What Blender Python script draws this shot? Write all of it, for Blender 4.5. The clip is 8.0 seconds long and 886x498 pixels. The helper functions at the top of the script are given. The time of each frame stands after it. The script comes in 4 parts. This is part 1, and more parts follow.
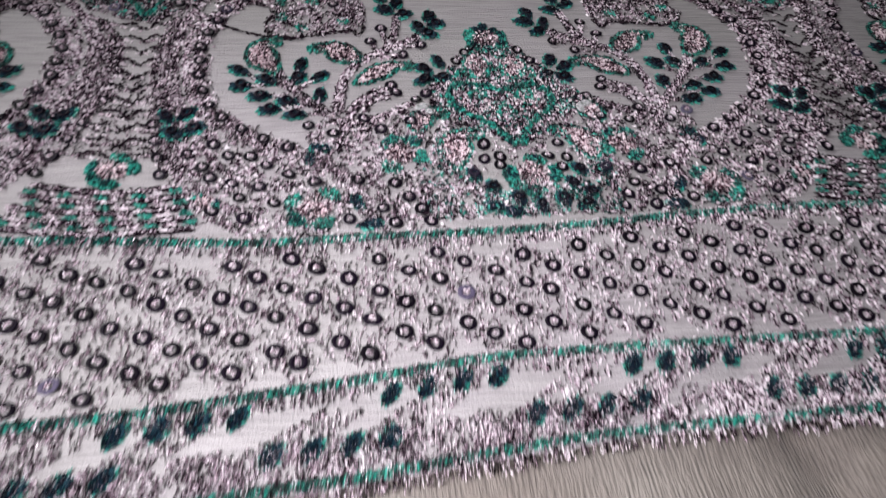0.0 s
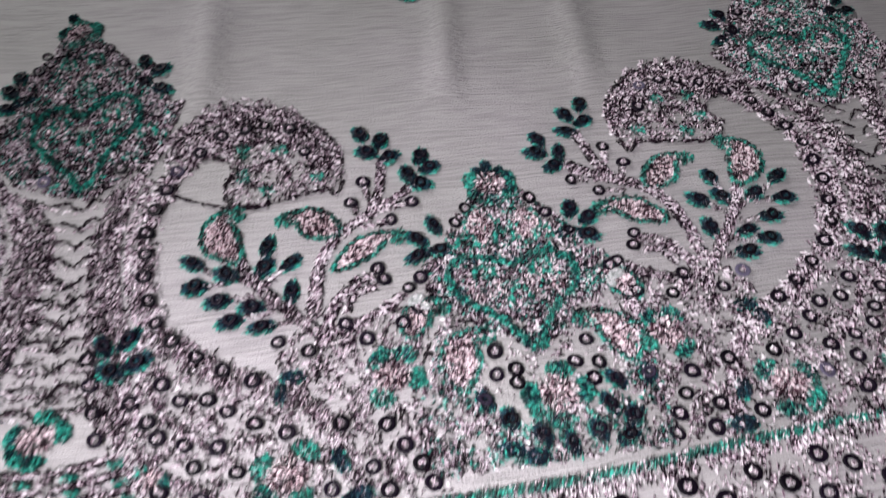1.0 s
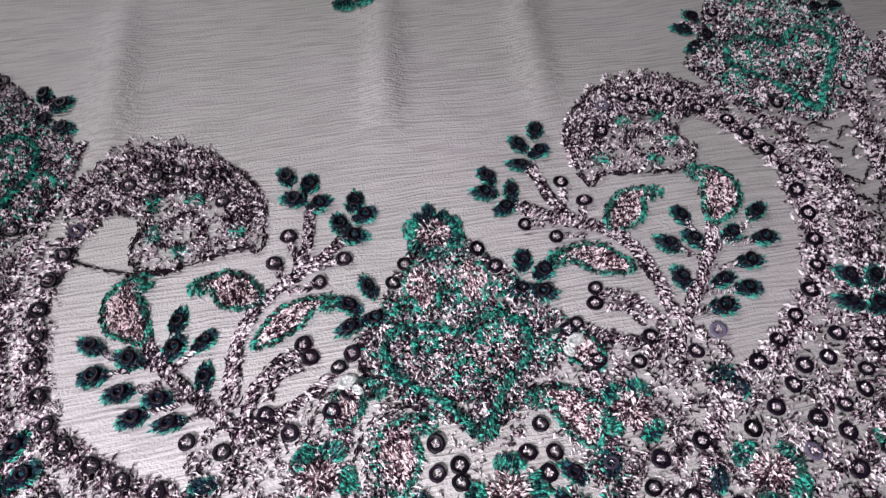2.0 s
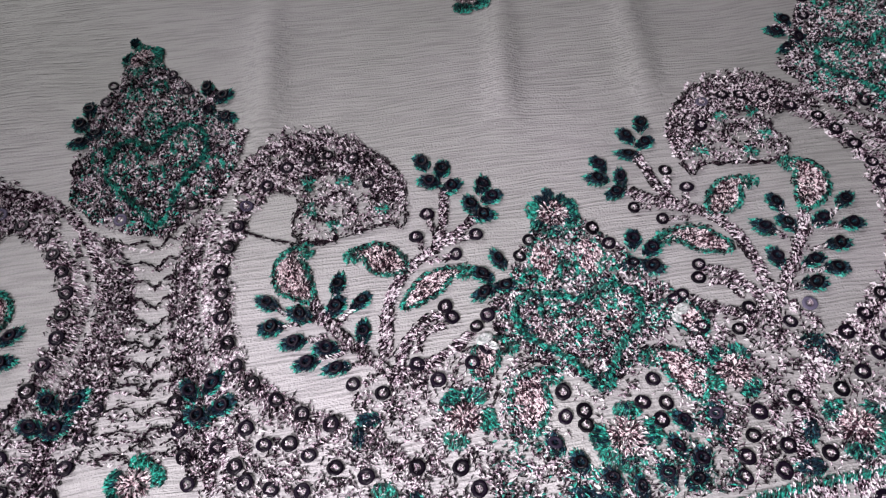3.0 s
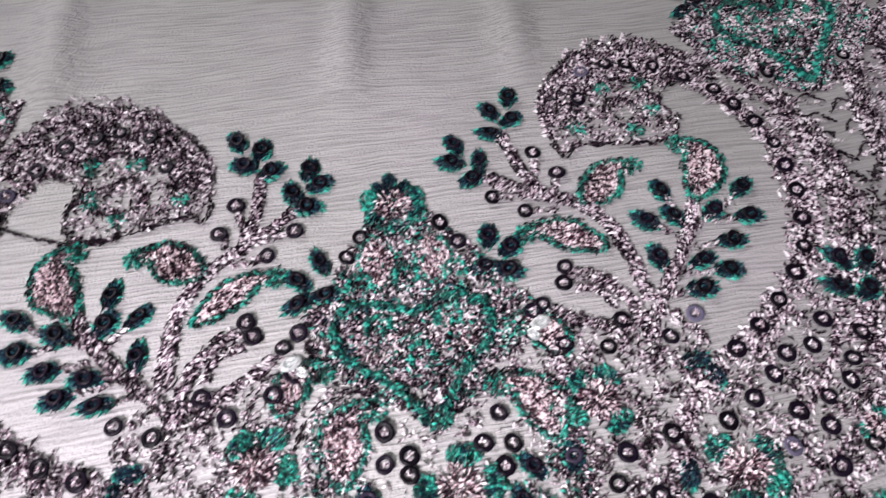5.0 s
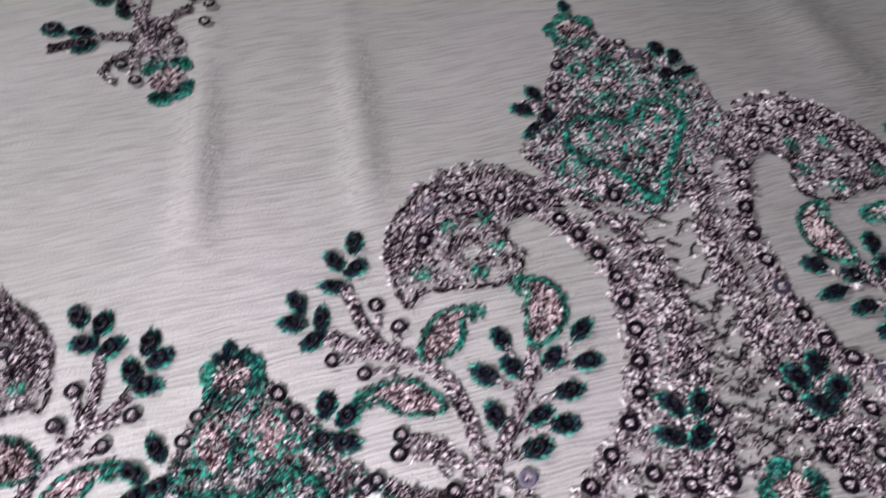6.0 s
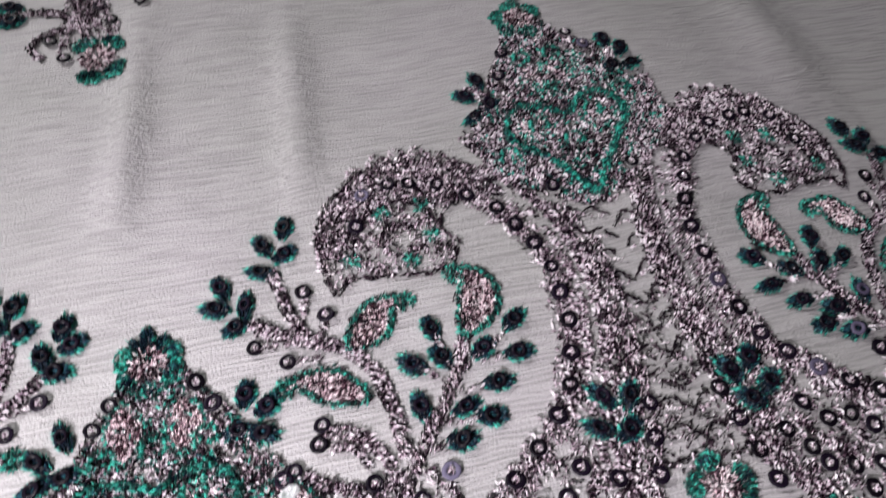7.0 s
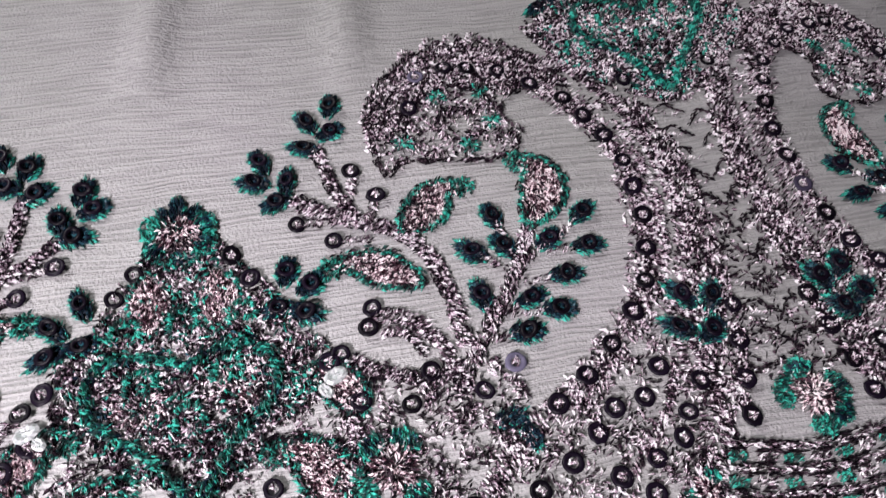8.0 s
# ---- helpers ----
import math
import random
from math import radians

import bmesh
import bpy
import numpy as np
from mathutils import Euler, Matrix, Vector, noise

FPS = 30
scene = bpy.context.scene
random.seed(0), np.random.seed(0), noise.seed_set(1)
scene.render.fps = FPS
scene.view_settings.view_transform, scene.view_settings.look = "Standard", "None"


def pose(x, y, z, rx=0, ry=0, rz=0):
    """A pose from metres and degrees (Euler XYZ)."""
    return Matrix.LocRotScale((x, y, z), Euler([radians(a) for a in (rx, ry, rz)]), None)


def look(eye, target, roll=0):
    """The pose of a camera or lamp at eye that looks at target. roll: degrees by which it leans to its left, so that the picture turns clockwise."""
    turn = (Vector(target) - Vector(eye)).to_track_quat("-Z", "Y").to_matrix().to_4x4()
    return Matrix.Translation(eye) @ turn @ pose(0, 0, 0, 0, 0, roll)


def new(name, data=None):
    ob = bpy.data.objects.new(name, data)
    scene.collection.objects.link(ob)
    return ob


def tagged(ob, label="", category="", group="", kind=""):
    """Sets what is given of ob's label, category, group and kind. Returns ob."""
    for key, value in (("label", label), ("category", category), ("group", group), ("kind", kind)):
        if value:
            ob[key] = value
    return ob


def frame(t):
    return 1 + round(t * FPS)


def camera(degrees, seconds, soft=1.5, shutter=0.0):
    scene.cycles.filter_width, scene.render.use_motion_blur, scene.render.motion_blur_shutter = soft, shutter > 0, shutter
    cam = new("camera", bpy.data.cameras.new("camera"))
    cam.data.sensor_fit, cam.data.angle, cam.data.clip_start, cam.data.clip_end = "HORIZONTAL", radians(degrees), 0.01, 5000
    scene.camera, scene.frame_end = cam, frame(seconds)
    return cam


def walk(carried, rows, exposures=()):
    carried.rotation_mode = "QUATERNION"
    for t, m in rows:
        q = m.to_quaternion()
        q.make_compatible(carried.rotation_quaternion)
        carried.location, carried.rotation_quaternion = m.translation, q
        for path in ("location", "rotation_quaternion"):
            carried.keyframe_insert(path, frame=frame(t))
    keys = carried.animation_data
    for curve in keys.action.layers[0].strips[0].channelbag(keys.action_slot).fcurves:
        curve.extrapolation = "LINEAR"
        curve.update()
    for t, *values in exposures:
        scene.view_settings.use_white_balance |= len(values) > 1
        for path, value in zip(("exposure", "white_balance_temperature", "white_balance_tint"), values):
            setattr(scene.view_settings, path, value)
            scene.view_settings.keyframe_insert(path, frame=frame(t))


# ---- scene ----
cam = camera(61.0, 8.0, soft=1.25, shutter=0.42)
# seconds, metres x y z, degrees rx ry rz
PATH = [
    (0, -0.04820, -0.12005, 0.13744, 40.222, -4.822, -6.506),
    (0.5, -0.04135, -0.07859, 0.13963, 38.254, -3.128, -7.356),
    (1, -0.03428, -0.04995, 0.14530, 37.668, -1.102, -8.266),
    (1.2, -0.02910, -0.03786, 0.14119, 37.553, -1.331, -9.287),
    (2.3, -0.01662, -0.01927, 0.14143, 32.918, -0.501, -10.227),
    (2.5, -0.02827, -0.01900, 0.14709, 32.216, -0.577, -9.579),
    (3, -0.03872, -0.03301, 0.16094, 33.522, 1.758, -7.265),
    (3.5, -0.02964, -0.02433, 0.13072, 33.420, -1.190, -8.336),
    (4, -0.02320, -0.02152, 0.13123, 32.795, -1.110, -8.549),
    (4.2, -0.02196, -0.02187, 0.12596, 33.277, -1.586, -8.643),
    (5.3, 0.00054, -0.00924, 0.13486, 32.328, -1.139, -10.522),
    (5.5, 0.00792, -0.00404, 0.13854, 31.645, -1.220, -11.275),
    (6, 0.02919, 0.00939, 0.15146, 31.877, 0.009, -13.526),
    (6.5, 0.04460, 0.01670, 0.15845, 33.600, -0.031, -15.616),
    (7, 0.03847, 0.00644, 0.14559, 32.164, -2.060, -13.831),
    (7.5, 0.02845, -0.00013, 0.12818, 32.562, -3.318, -12.695),
    (8, 0.02333, -0.00125, 0.12004, 31.588, -4.284, -11.846),
]
walk(cam, [(t, pose(x, y, z, rx, ry, rz)) for t, x, y, z, rx, ry, rz in PATH],
     [(0, -1.15), (0.5, -1.22), (1, -0.72), (2.5, -0.55), (3, -0.68), (3.5, -0.3), (4, -0.37), (5.5, -0.4), (6, -0.1), (6.5, 0.3), (7, -0.05), (7.5, -0.1), (8, -0.32)])

# ---- light: a plain room with one lamp beyond the cloth, to its left, and a small added fill light close over its hem ----
world = bpy.data.worlds.new("world")
scene.world = world
world.use_nodes = True
world.node_tree.nodes["Background"].inputs[0].default_value = (0.9, 0.93, 1.0, 1)
world.node_tree.nodes["Background"].inputs[1].default_value = 0.14


def area_lamp(name, eye, target, sx, sy, watts, colour, spread=180):
    data = bpy.data.lights.new(name, "AREA")
    data.shape, data.size, data.size_y, data.energy, data.color = "RECTANGLE", sx, sy, watts, colour
    data.spread = radians(spread)
    ob = new(name, data)
    ob.matrix_world = look(eye, target)
    return ob


area_lamp("side_lamp_light", (-0.50, 0.70, 0.60), (0.0, 0.08, 0.0), 0.20, 0.20, 9.6, (1.0, 0.985, 0.985))
# Added fill with no known source; its narrow beam leaves the corners darker.
area_lamp("near_fill_light", (-0.16, -0.15, 0.26), (-0.04, -0.03, 0.0), 0.08, 0.08, 0.70, (1.0, 0.935, 1.0), 66)


# ---- materials ----
def material(name):
    m = bpy.data.materials.new(name)
    m.use_nodes = True
    return m, m.node_tree.nodes, m.node_tree.links, m.node_tree.nodes["Principled BSDF"]


def ramp(nodes, stops):
    r = nodes.new("ShaderNodeValToRGB")
    while len(r.color_ramp.elements) < len(stops):
        r.color_ramp.elements.new(0.5)
    for e, (at, c) in zip(r.color_ramp.elements, stops):
        e.position, e.color = at, (*c, 1)
    return r


def thread_material(name, stops, rough, metal, sheen=0.0, grain=0.5, spec=0.5, glint=0.0):
    """Thread: each stitch takes its own shade, broken by a speckle that paints glints and dark gaps into the colour,
    and by larger blotches; glint: how strongly the foil's facets are turned.
    """
    m, n, l, b = material(name)
    geo = n.new("ShaderNodeNewGeometry")
    tc = n.new("ShaderNodeTexCoord")
    speckle = n.new("ShaderNodeTexNoise")
    speckle.inputs["Scale"].default_value, speckle.inputs["Detail"].default_value = 1300, 2
    l.new(tc.outputs["Object"], speckle.inputs["Vector"])
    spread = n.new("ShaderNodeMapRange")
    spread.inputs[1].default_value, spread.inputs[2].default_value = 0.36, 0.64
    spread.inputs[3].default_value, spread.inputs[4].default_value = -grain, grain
    l.new(speckle.outputs["Fac"], spread.inputs[0])
    blotch = n.new("ShaderNodeTexNoise")
    blotch.inputs["Scale"].default_value, blotch.inputs["Detail"].default_value = 230, 2
    l.new(tc.outputs["Object"], blotch.inputs["Vector"])
    blotch_shift = n.new("ShaderNodeMapRange")
    blotch_shift.inputs[1].default_value, blotch_shift.inputs[2].default_value = 0.36, 0.64
    blotch_shift.inputs[3].default_value, blotch_shift.inputs[4].default_value = -0.20, 0.20
    l.new(blotch.outputs["Fac"], blotch_shift.inputs[0])
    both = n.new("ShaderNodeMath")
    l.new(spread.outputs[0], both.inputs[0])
    l.new(blotch_shift.outputs[0], both.inputs[1])
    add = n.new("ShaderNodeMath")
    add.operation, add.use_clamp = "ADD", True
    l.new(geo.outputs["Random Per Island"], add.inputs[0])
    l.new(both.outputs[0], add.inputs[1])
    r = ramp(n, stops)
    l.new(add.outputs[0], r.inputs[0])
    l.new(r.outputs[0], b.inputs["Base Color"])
    b.inputs["Roughness"].default_value = rough
    b.inputs["Metallic"].default_value = metal
    b.inputs["Sheen Weight"].default_value = sheen
    b.inputs["Specular IOR Level"].default_value = spec
    if glint:
        fine = n.new("ShaderNodeTexNoise")
        fine.inputs["Scale"].default_value, fine.inputs["Detail"].default_value = 1500, 1
        l.new(tc.outputs["Object"], fine.inputs["Vector"])
        bm = n.new("ShaderNodeBump")
        bm.inputs["Strength"].default_value, bm.inputs["Distance"].default_value = glint, 0.0006
        l.new(fine.outputs["Fac"], bm.inputs["Height"])
        l.new(bm.outputs[0], b.inputs["Normal"])
    return m


# Near-black to white stops paint gap shade and glints into the foil threads.
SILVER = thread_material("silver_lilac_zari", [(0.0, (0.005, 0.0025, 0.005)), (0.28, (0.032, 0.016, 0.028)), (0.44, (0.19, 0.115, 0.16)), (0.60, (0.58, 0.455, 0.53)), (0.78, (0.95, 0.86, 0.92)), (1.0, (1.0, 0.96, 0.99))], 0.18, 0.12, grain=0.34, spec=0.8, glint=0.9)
PINK = thread_material("rose_zari", [(0.0, (0.05, 0.02, 0.03)), (0.32, (0.20, 0.11, 0.14)), (0.60, (0.92, 0.74, 0.78)), (1.0, (1.0, 0.92, 0.94))], 0.22, 0.12, grain=0.40, glint=0.9)
# Plum netting thread, sewn denser to double as shade in the gaps.
DARK = thread_material("plum_thread", [(0.0, (0.003, 0.002, 0.004)), (0.8, (0.015, 0.008, 0.013)), (1.0, (0.07, 0.045, 0.06))], 0.5, 0.0, grain=0.2, spec=0.12)
TEAL = thread_material("teal_thread", [(0.0, (0.001, 0.018, 0.018)), (0.45, (0.003, 0.09, 0.075)), (0.72, (0.011, 0.27, 0.20)), (1.0, (0.05, 0.46, 0.36))], 0.34, 0.05, 0.1, grain=0.40, glint=0.5)
NAVY = thread_material("navy_thread", [(0.0, (0.002, 0.004, 0.007)), (0.8, (0.006, 0.013, 0.026)), (1.0, (0.018, 0.07, 0.09))], 0.45, 0.0, grain=0.2, spec=0.15)


def sequin_material():
    m, n, l, b = material("plum_sequin")
    info = n.new("ShaderNodeObjectInfo")
    r = ramp(n, [(0.0, (0.003, 0.002, 0.004)), (0.955, (0.007, 0.004, 0.010)), (0.965, (0.06, 0.05, 0.085)), (1.0, (0.11, 0.10, 0.15))])
    l.new(info.outputs["Random"], r.inputs[0])
    l.new(r.outputs[0], b.inputs["Base Color"])
    b.inputs["Roughness"].default_value = 0.36
    b.inputs["Specular IOR Level"].default_value = 0.10
    return m


SEQUIN = sequin_material()


def clear_material():
    """Pale pearly film with a fine crinkle."""
    m, n, l, b = material("clear_film")
    tc = n.new("ShaderNodeTexCoord")
    t = n.new("ShaderNodeTexNoise")
    t.inputs["Scale"].default_value, t.inputs["Detail"].default_value = 700, 2
    l.new(tc.outputs["Object"], t.inputs["Vector"])
    r = ramp(n, [(0.35, (0.24, 0.27, 0.26)), (0.7, (0.50, 0.50, 0.51))])
    l.new(t.outputs["Fac"], r.inputs[0])
    l.new(r.outputs[0], b.inputs["Base Color"])
    b.inputs["Roughness"].default_value = 0.22
    b.inputs["Specular IOR Level"].default_value = 0.8
    return m


CLEAR = clear_material()


def cloth_material(name, stops, line_scale, line_dir, bump, rough, sheen):
    """Crinkled crepe: wavy weft lines, darker in colour where the bump is low, a fine weave and soft drifts of tone."""
    m, n, l, b = material(name)
    tc = n.new("ShaderNodeTexCoord")
    big = n.new("ShaderNodeTexNoise")
    big.inputs["Scale"].default_value, big.inputs["Detail"].default_value = 14, 3
    l.new(tc.outputs["Object"], big.inputs["Vector"])
    r = ramp(n, stops)
    l.new(big.outputs["Fac"], r.inputs[0])
    stretch = n.new("ShaderNodeMapping")
    stretch.inputs["Scale"].default_value = line_dir
    warp = n.new("ShaderNodeTexNoise")
    warp.inputs["Scale"].default_value, warp.inputs["Detail"].default_value = 20, 3
    l.new(tc.outputs["Object"], warp.inputs["Vector"])
    add = n.new("ShaderNodeVectorMath")
    add.operation = "MULTIPLY_ADD"
    l.new(warp.outputs["Color"], add.inputs[0])
    add.inputs[1].default_value = (0.006, 0.007, 0.0)
    l.new(tc.outputs["Object"], add.inputs[2])
    l.new(add.outputs[0], stretch.inputs["Vector"])
    lines = n.new("ShaderNodeTexNoise")
    lines.inputs["Scale"].default_value, lines.inputs["Detail"].default_value = line_scale, 2
    l.new(stretch.outputs[0], lines.inputs["Vector"])
    rows = n.new("ShaderNodeTexWave")
    rows.wave_type, rows.bands_direction = "BANDS", "Y" if line_dir[0] < line_dir[1] else "X"
    for key, value in (("Scale", 270), ("Distortion", 5.0), ("Detail", 2.0), ("Detail Scale", 0.22)):
        rows.inputs[key].default_value = value
    l.new(add.outputs[0], rows.inputs["Vector"])
    crinkle = n.new("ShaderNodeMath")
    crinkle.operation = "MULTIPLY_ADD"
    l.new(rows.outputs["Fac"], crinkle.inputs[0])
    crinkle.inputs[1].default_value = 0.10
    l.new(lines.outputs["Fac"], crinkle.inputs[2])
    weave = n.new("ShaderNodeTexNoise")
    weave.inputs["Scale"].default_value, weave.inputs["Detail"].default_value = 1800, 1
    l.new(tc.outputs["Object"], weave.inputs["Vector"])
    shade = n.new("ShaderNodeMapRange")
    shade.inputs[1].default_value, shade.inputs[2].default_value = 0.40, 0.62
    shade.inputs[3].default_value, shade.inputs[4].default_value = 0.74, 1.0
    l.new(crinkle.outputs[0], shade.inputs[0])
    mul = n.new("ShaderNodeMix")
    mul.data_type, mul.blend_type = "RGBA", "MULTIPLY"
    mul.inputs[0].default_value = 1.0
    l.new(r.outputs[0], mul.inputs[6])
    l.new(shade.outputs[0], mul.inputs[7])
    l.new(mul.outputs[2], b.inputs["Base Color"])
    summed = n.new("ShaderNodeMath")
    summed.operation = "MULTIPLY_ADD"
    l.new(weave.outputs["Fac"], summed.inputs[0])
    summed.inputs[1].default_value = 0.5
    l.new(crinkle.outputs[0], summed.inputs[2])
    bm = n.new("ShaderNodeBump")
    bm.inputs["Strength"].default_value, bm.inputs["Distance"].default_value = bump, 0.0006
    l.new(summed.outputs[0], bm.inputs["Height"])
    l.new(bm.outputs[0], b.inputs["Normal"])
    b.inputs["Roughness"].default_value = rough
    b.inputs["Sheen Weight"].default_value = sheen
    return m


CLOTH = cloth_material("grey_crepe", [(0.3, (0.322, 0.318, 0.310)), (0.7, (0.386, 0.365, 0.378))], 1500, (0.05, 1.0, 1.0), 1.0, 0.60, 0.05)
LINING = cloth_material("beige_lining", [(0.3, (0.16, 0.135, 0.115)), (0.7, (0.30, 0.28, 0.25))], 1500, (1.0, 0.12, 1.0), 1.0, 0.6, 0.1)


def plain_material(name, c1, c2, scale, rough):
    m, n, l, b = material(name)
    tc = n.new("ShaderNodeTexCoord")
    t = n.new("ShaderNodeTexNoise")
    t.inputs["Scale"].default_value, t.inputs["Detail"].default_value = scale, 4
    l.new(tc.outputs["Object"], t.inputs["Vector"])
    r = ramp(n, [(0.3, c1), (0.7, c2)])
    l.new(t.outputs["Fac"], r.inputs[0])
    l.new(r.outputs[0], b.inputs["Base Color"])
    b.inputs["Roughness"].default_value = rough
    return m


WALL = plain_material("wall_paint", (0.22, 0.21, 0.22), (0.27, 0.26, 0.26), 3, 0.8)
FLOOR = plain_material("floor_tile", (0.22, 0.20, 0.18), (0.28, 0.26, 0.24), 6, 0.5)
SHEET = plain_material("bed_sheet", (0.35, 0.33, 0.31), (0.42, 0.40, 0.38), 20, 0.8)

# ---- shape of the cloth, in millimetres ----
MM = 0.001


def smooth(a, b, v):
    t = np.clip((v - a) / (b - a), 0, 1)
    return t * t * (3 - 2 * t)


def cloth_z(x, y):
    """Height of the cloth: soft folds that run away from the border, and a faint swell."""
    x, y = np.asarray(x, float), np.asarray(y, float)
    open_cloth = smooth(104, 130, y) * (1 - 0.75 * smooth(150, 190, y))
    z = 0.25 * np.sin(x / 23 + 0.6) * np.cos(y / 31) + 0.15 * np.sin(x / 9 + y / 14)
    for cx, amp, wide in ((-75 + 0.02 * (y - 150), 2.0, 5.0), (-4 + 0.12 * (y - 135), 2.1, 4.6), (38 + 0.08 * (y - 135), 1.8, 4.6)):
        z = z + open_cloth * amp * np.exp(-(((x - cx) / wide) ** 2))
    z = z + smooth(150, 230, y) * 0.7 * np.sin((x + 0.9 * y) / 21)
    z = z + smooth(118, 142, y) * 2.2 * np.exp(-(((x - 177 + 0.1 * (y - 150)) / 9) ** 2))
    z = z - 0.0006 * np.clip(x - 105 + 0.2 * (y - 90), 0, 90) ** 2
    return z


def grid_sheet(name, x0, x1, y0, y1, step, height, mat):
    nx, ny = int((x1 - x0) / step) + 1, int((y1 - y0) / step) + 1
    gx, gy = np.meshgrid(np.linspace(x0, x1, nx), np.linspace(y0, y1, ny))
    v = np.c_[gx.ravel(), gy.ravel(), height(gx, gy).ravel()] * MM
    i = np.arange(nx * ny).reshape(ny, nx)
    f = np.c_[i[:-1, :-1].ravel(), i[:-1, 1:].ravel(), i[1:, 1:].ravel(), i[1:, :-1].ravel()]
    me = bpy.data.meshes.new(name)
    me.from_pydata(v.tolist(), [], f.tolist())
    me.shade_smooth()
    me.materials.append(mat)
    return new(name, me)


def slab(name, x0, x1, y0, y1, z0, z1, mat, bevel=0.0):
    bm = bmesh.new()
    bmesh.ops.create_cube(bm, size=1)
    for v in bm.verts:
        v.co = Vector(((x0 + x1) / 2 + v.co.x * (x1 - x0), (y0 + y1) / 2 + v.co.y * (y1 - y0), (z0 + z1) / 2 + v.co.z * (z1 - z0)))
    if bevel:
        bmesh.ops.bevel(bm, geom=bm.edges[:], offset=bevel, segments=3, affect="EDGES")
    me = bpy.data.meshes.new(name)
    bm.to_mesh(me)
    bm.free()
    me.materials.append(mat)
    return new(name, me)


def edge_y(x):
    """The cloth's lower edge."""
    return np.interp(x, (-320, -120, -54, -27, 15, 66, 320), (-76, -68, -63.5, -60.5, -56.5, -55.5, -50))



def cloth_mesh():
    nx, ny = 357, 170
    xs = np.linspace(-420, 470, nx)
    s = np.linspace(0, 1, ny)
    gx = np.tile(xs, (ny, 1))
    gy = edge_y(gx) + s[:, None] * (480 - edge_y(gx))
    gz = cloth_z(gx, gy)
    v = np.c_[gx.ravel(), gy.ravel(), gz.ravel()] * MM
    i = np.arange(nx * ny).reshape(ny, nx)
    f = np.c_[i[:-1, :-1].ravel(), i[:-1, 1:].ravel(), i[1:, 1:].ravel(), i[1:, :-1].ravel()]
    me = bpy.data.meshes.new("embroidered_cloth")
    me.from_pydata(v.tolist(), [], f.tolist())
    me.shade_smooth()
    me.materials.append(CLOTH)
    return me


cloth_ob = new("embroidered_cloth", cloth_mesh())
thick = cloth_ob.modifiers.new("thickness", "SOLIDIFY")
thick.thickness, thick.offset = 0.0004, -1
cloth = tagged(cloth_ob, "pale grey crinkled crepe cloth with soft folds, spread flat", "cloth")


def lining_z(x, y):
    return -2.2 - 0.8 * np.sin(x / 27) + 2.0 * np.exp(-(((x - 62 + 0.25 * (y + 62)) / 7) ** 2)) * smooth(-50, -66, y) - 3.5 * np.exp(-(((x - 50 + 0.25 * (y + 62)) / 7) ** 2))


lining = tagged(grid_sheet("lining_cloth", -420, 470, -420, -40, 3.0, lining_z, LINING), "beige woven lining cloth under the embroidered border", "cloth")
bed = tagged(new("bed"), "plain sheet-covered bed that carries the cloths", "bed")
slab("mattress", -0.9, 0.9, -0.9, 0.9, -0.25, -0.014, SHEET, 0.004).parent = bed
tagged(slab("floor", -2.2, 2.2, -2.2, 2.2, -0.70, -0.60, FLOOR), kind="structure")
slab("base", -0.8, 0.8, -0.8, 0.8, -0.60, -0.25, SHEET, 0.01).parent = bed
for nm, box in (("wall_north", (-2.2, 2.2, 2.2, 2.3)), ("wall_south", (-2.2, 2.2, -2.3, -2.2)), ("wall_east", (2.2, 2.3, -2.2, 2.2)), ("wall_west", (-2.3, -2.2, -2.2, 2.2))):
    tagged(slab(nm, *box, -0.6, 2.0, WALL), kind="structure")
tagged(slab("ceiling", -2.2, 2.2, -2.2, 2.2, 2.0, 2.1, WALL), kind="structure")

# ---- stitches ----
rng = np.random.default_rng(7)


def curve(points, step=0.5, closed=False):
    """A smooth line through a few points, sampled evenly."""
    p = np.array(points, float)
    if len(p) == 2:
        n = max(2, int(np.hypot(*(p[1] - p[0])) / step))
        return p[0] + np.linspace(0, 1, n)[:, None] * (p[1] - p[0])
    q = np.vstack([p[-1], p, p[0], p[1]]) if closed else np.vstack([2 * p[0] - p[1], p, 2 * p[-1] - p[-2]])
    out = []
    for a, b, c, d in zip(q, q[1:], q[2:], q[3:]):
        t = np.linspace(0, 1, max(2, int(np.hypot(*(c - b)) / step) + 1))[:-1, None]
        out.append(0.5 * (2 * b + (c - a) * t + (2 * a - 5 * b + 4 * c - d) * t**2 + (3 * b - a - 3 * c + d) * t**3))
    if not closed:
        out.append(p[-1:])
    return np.vstack(out)


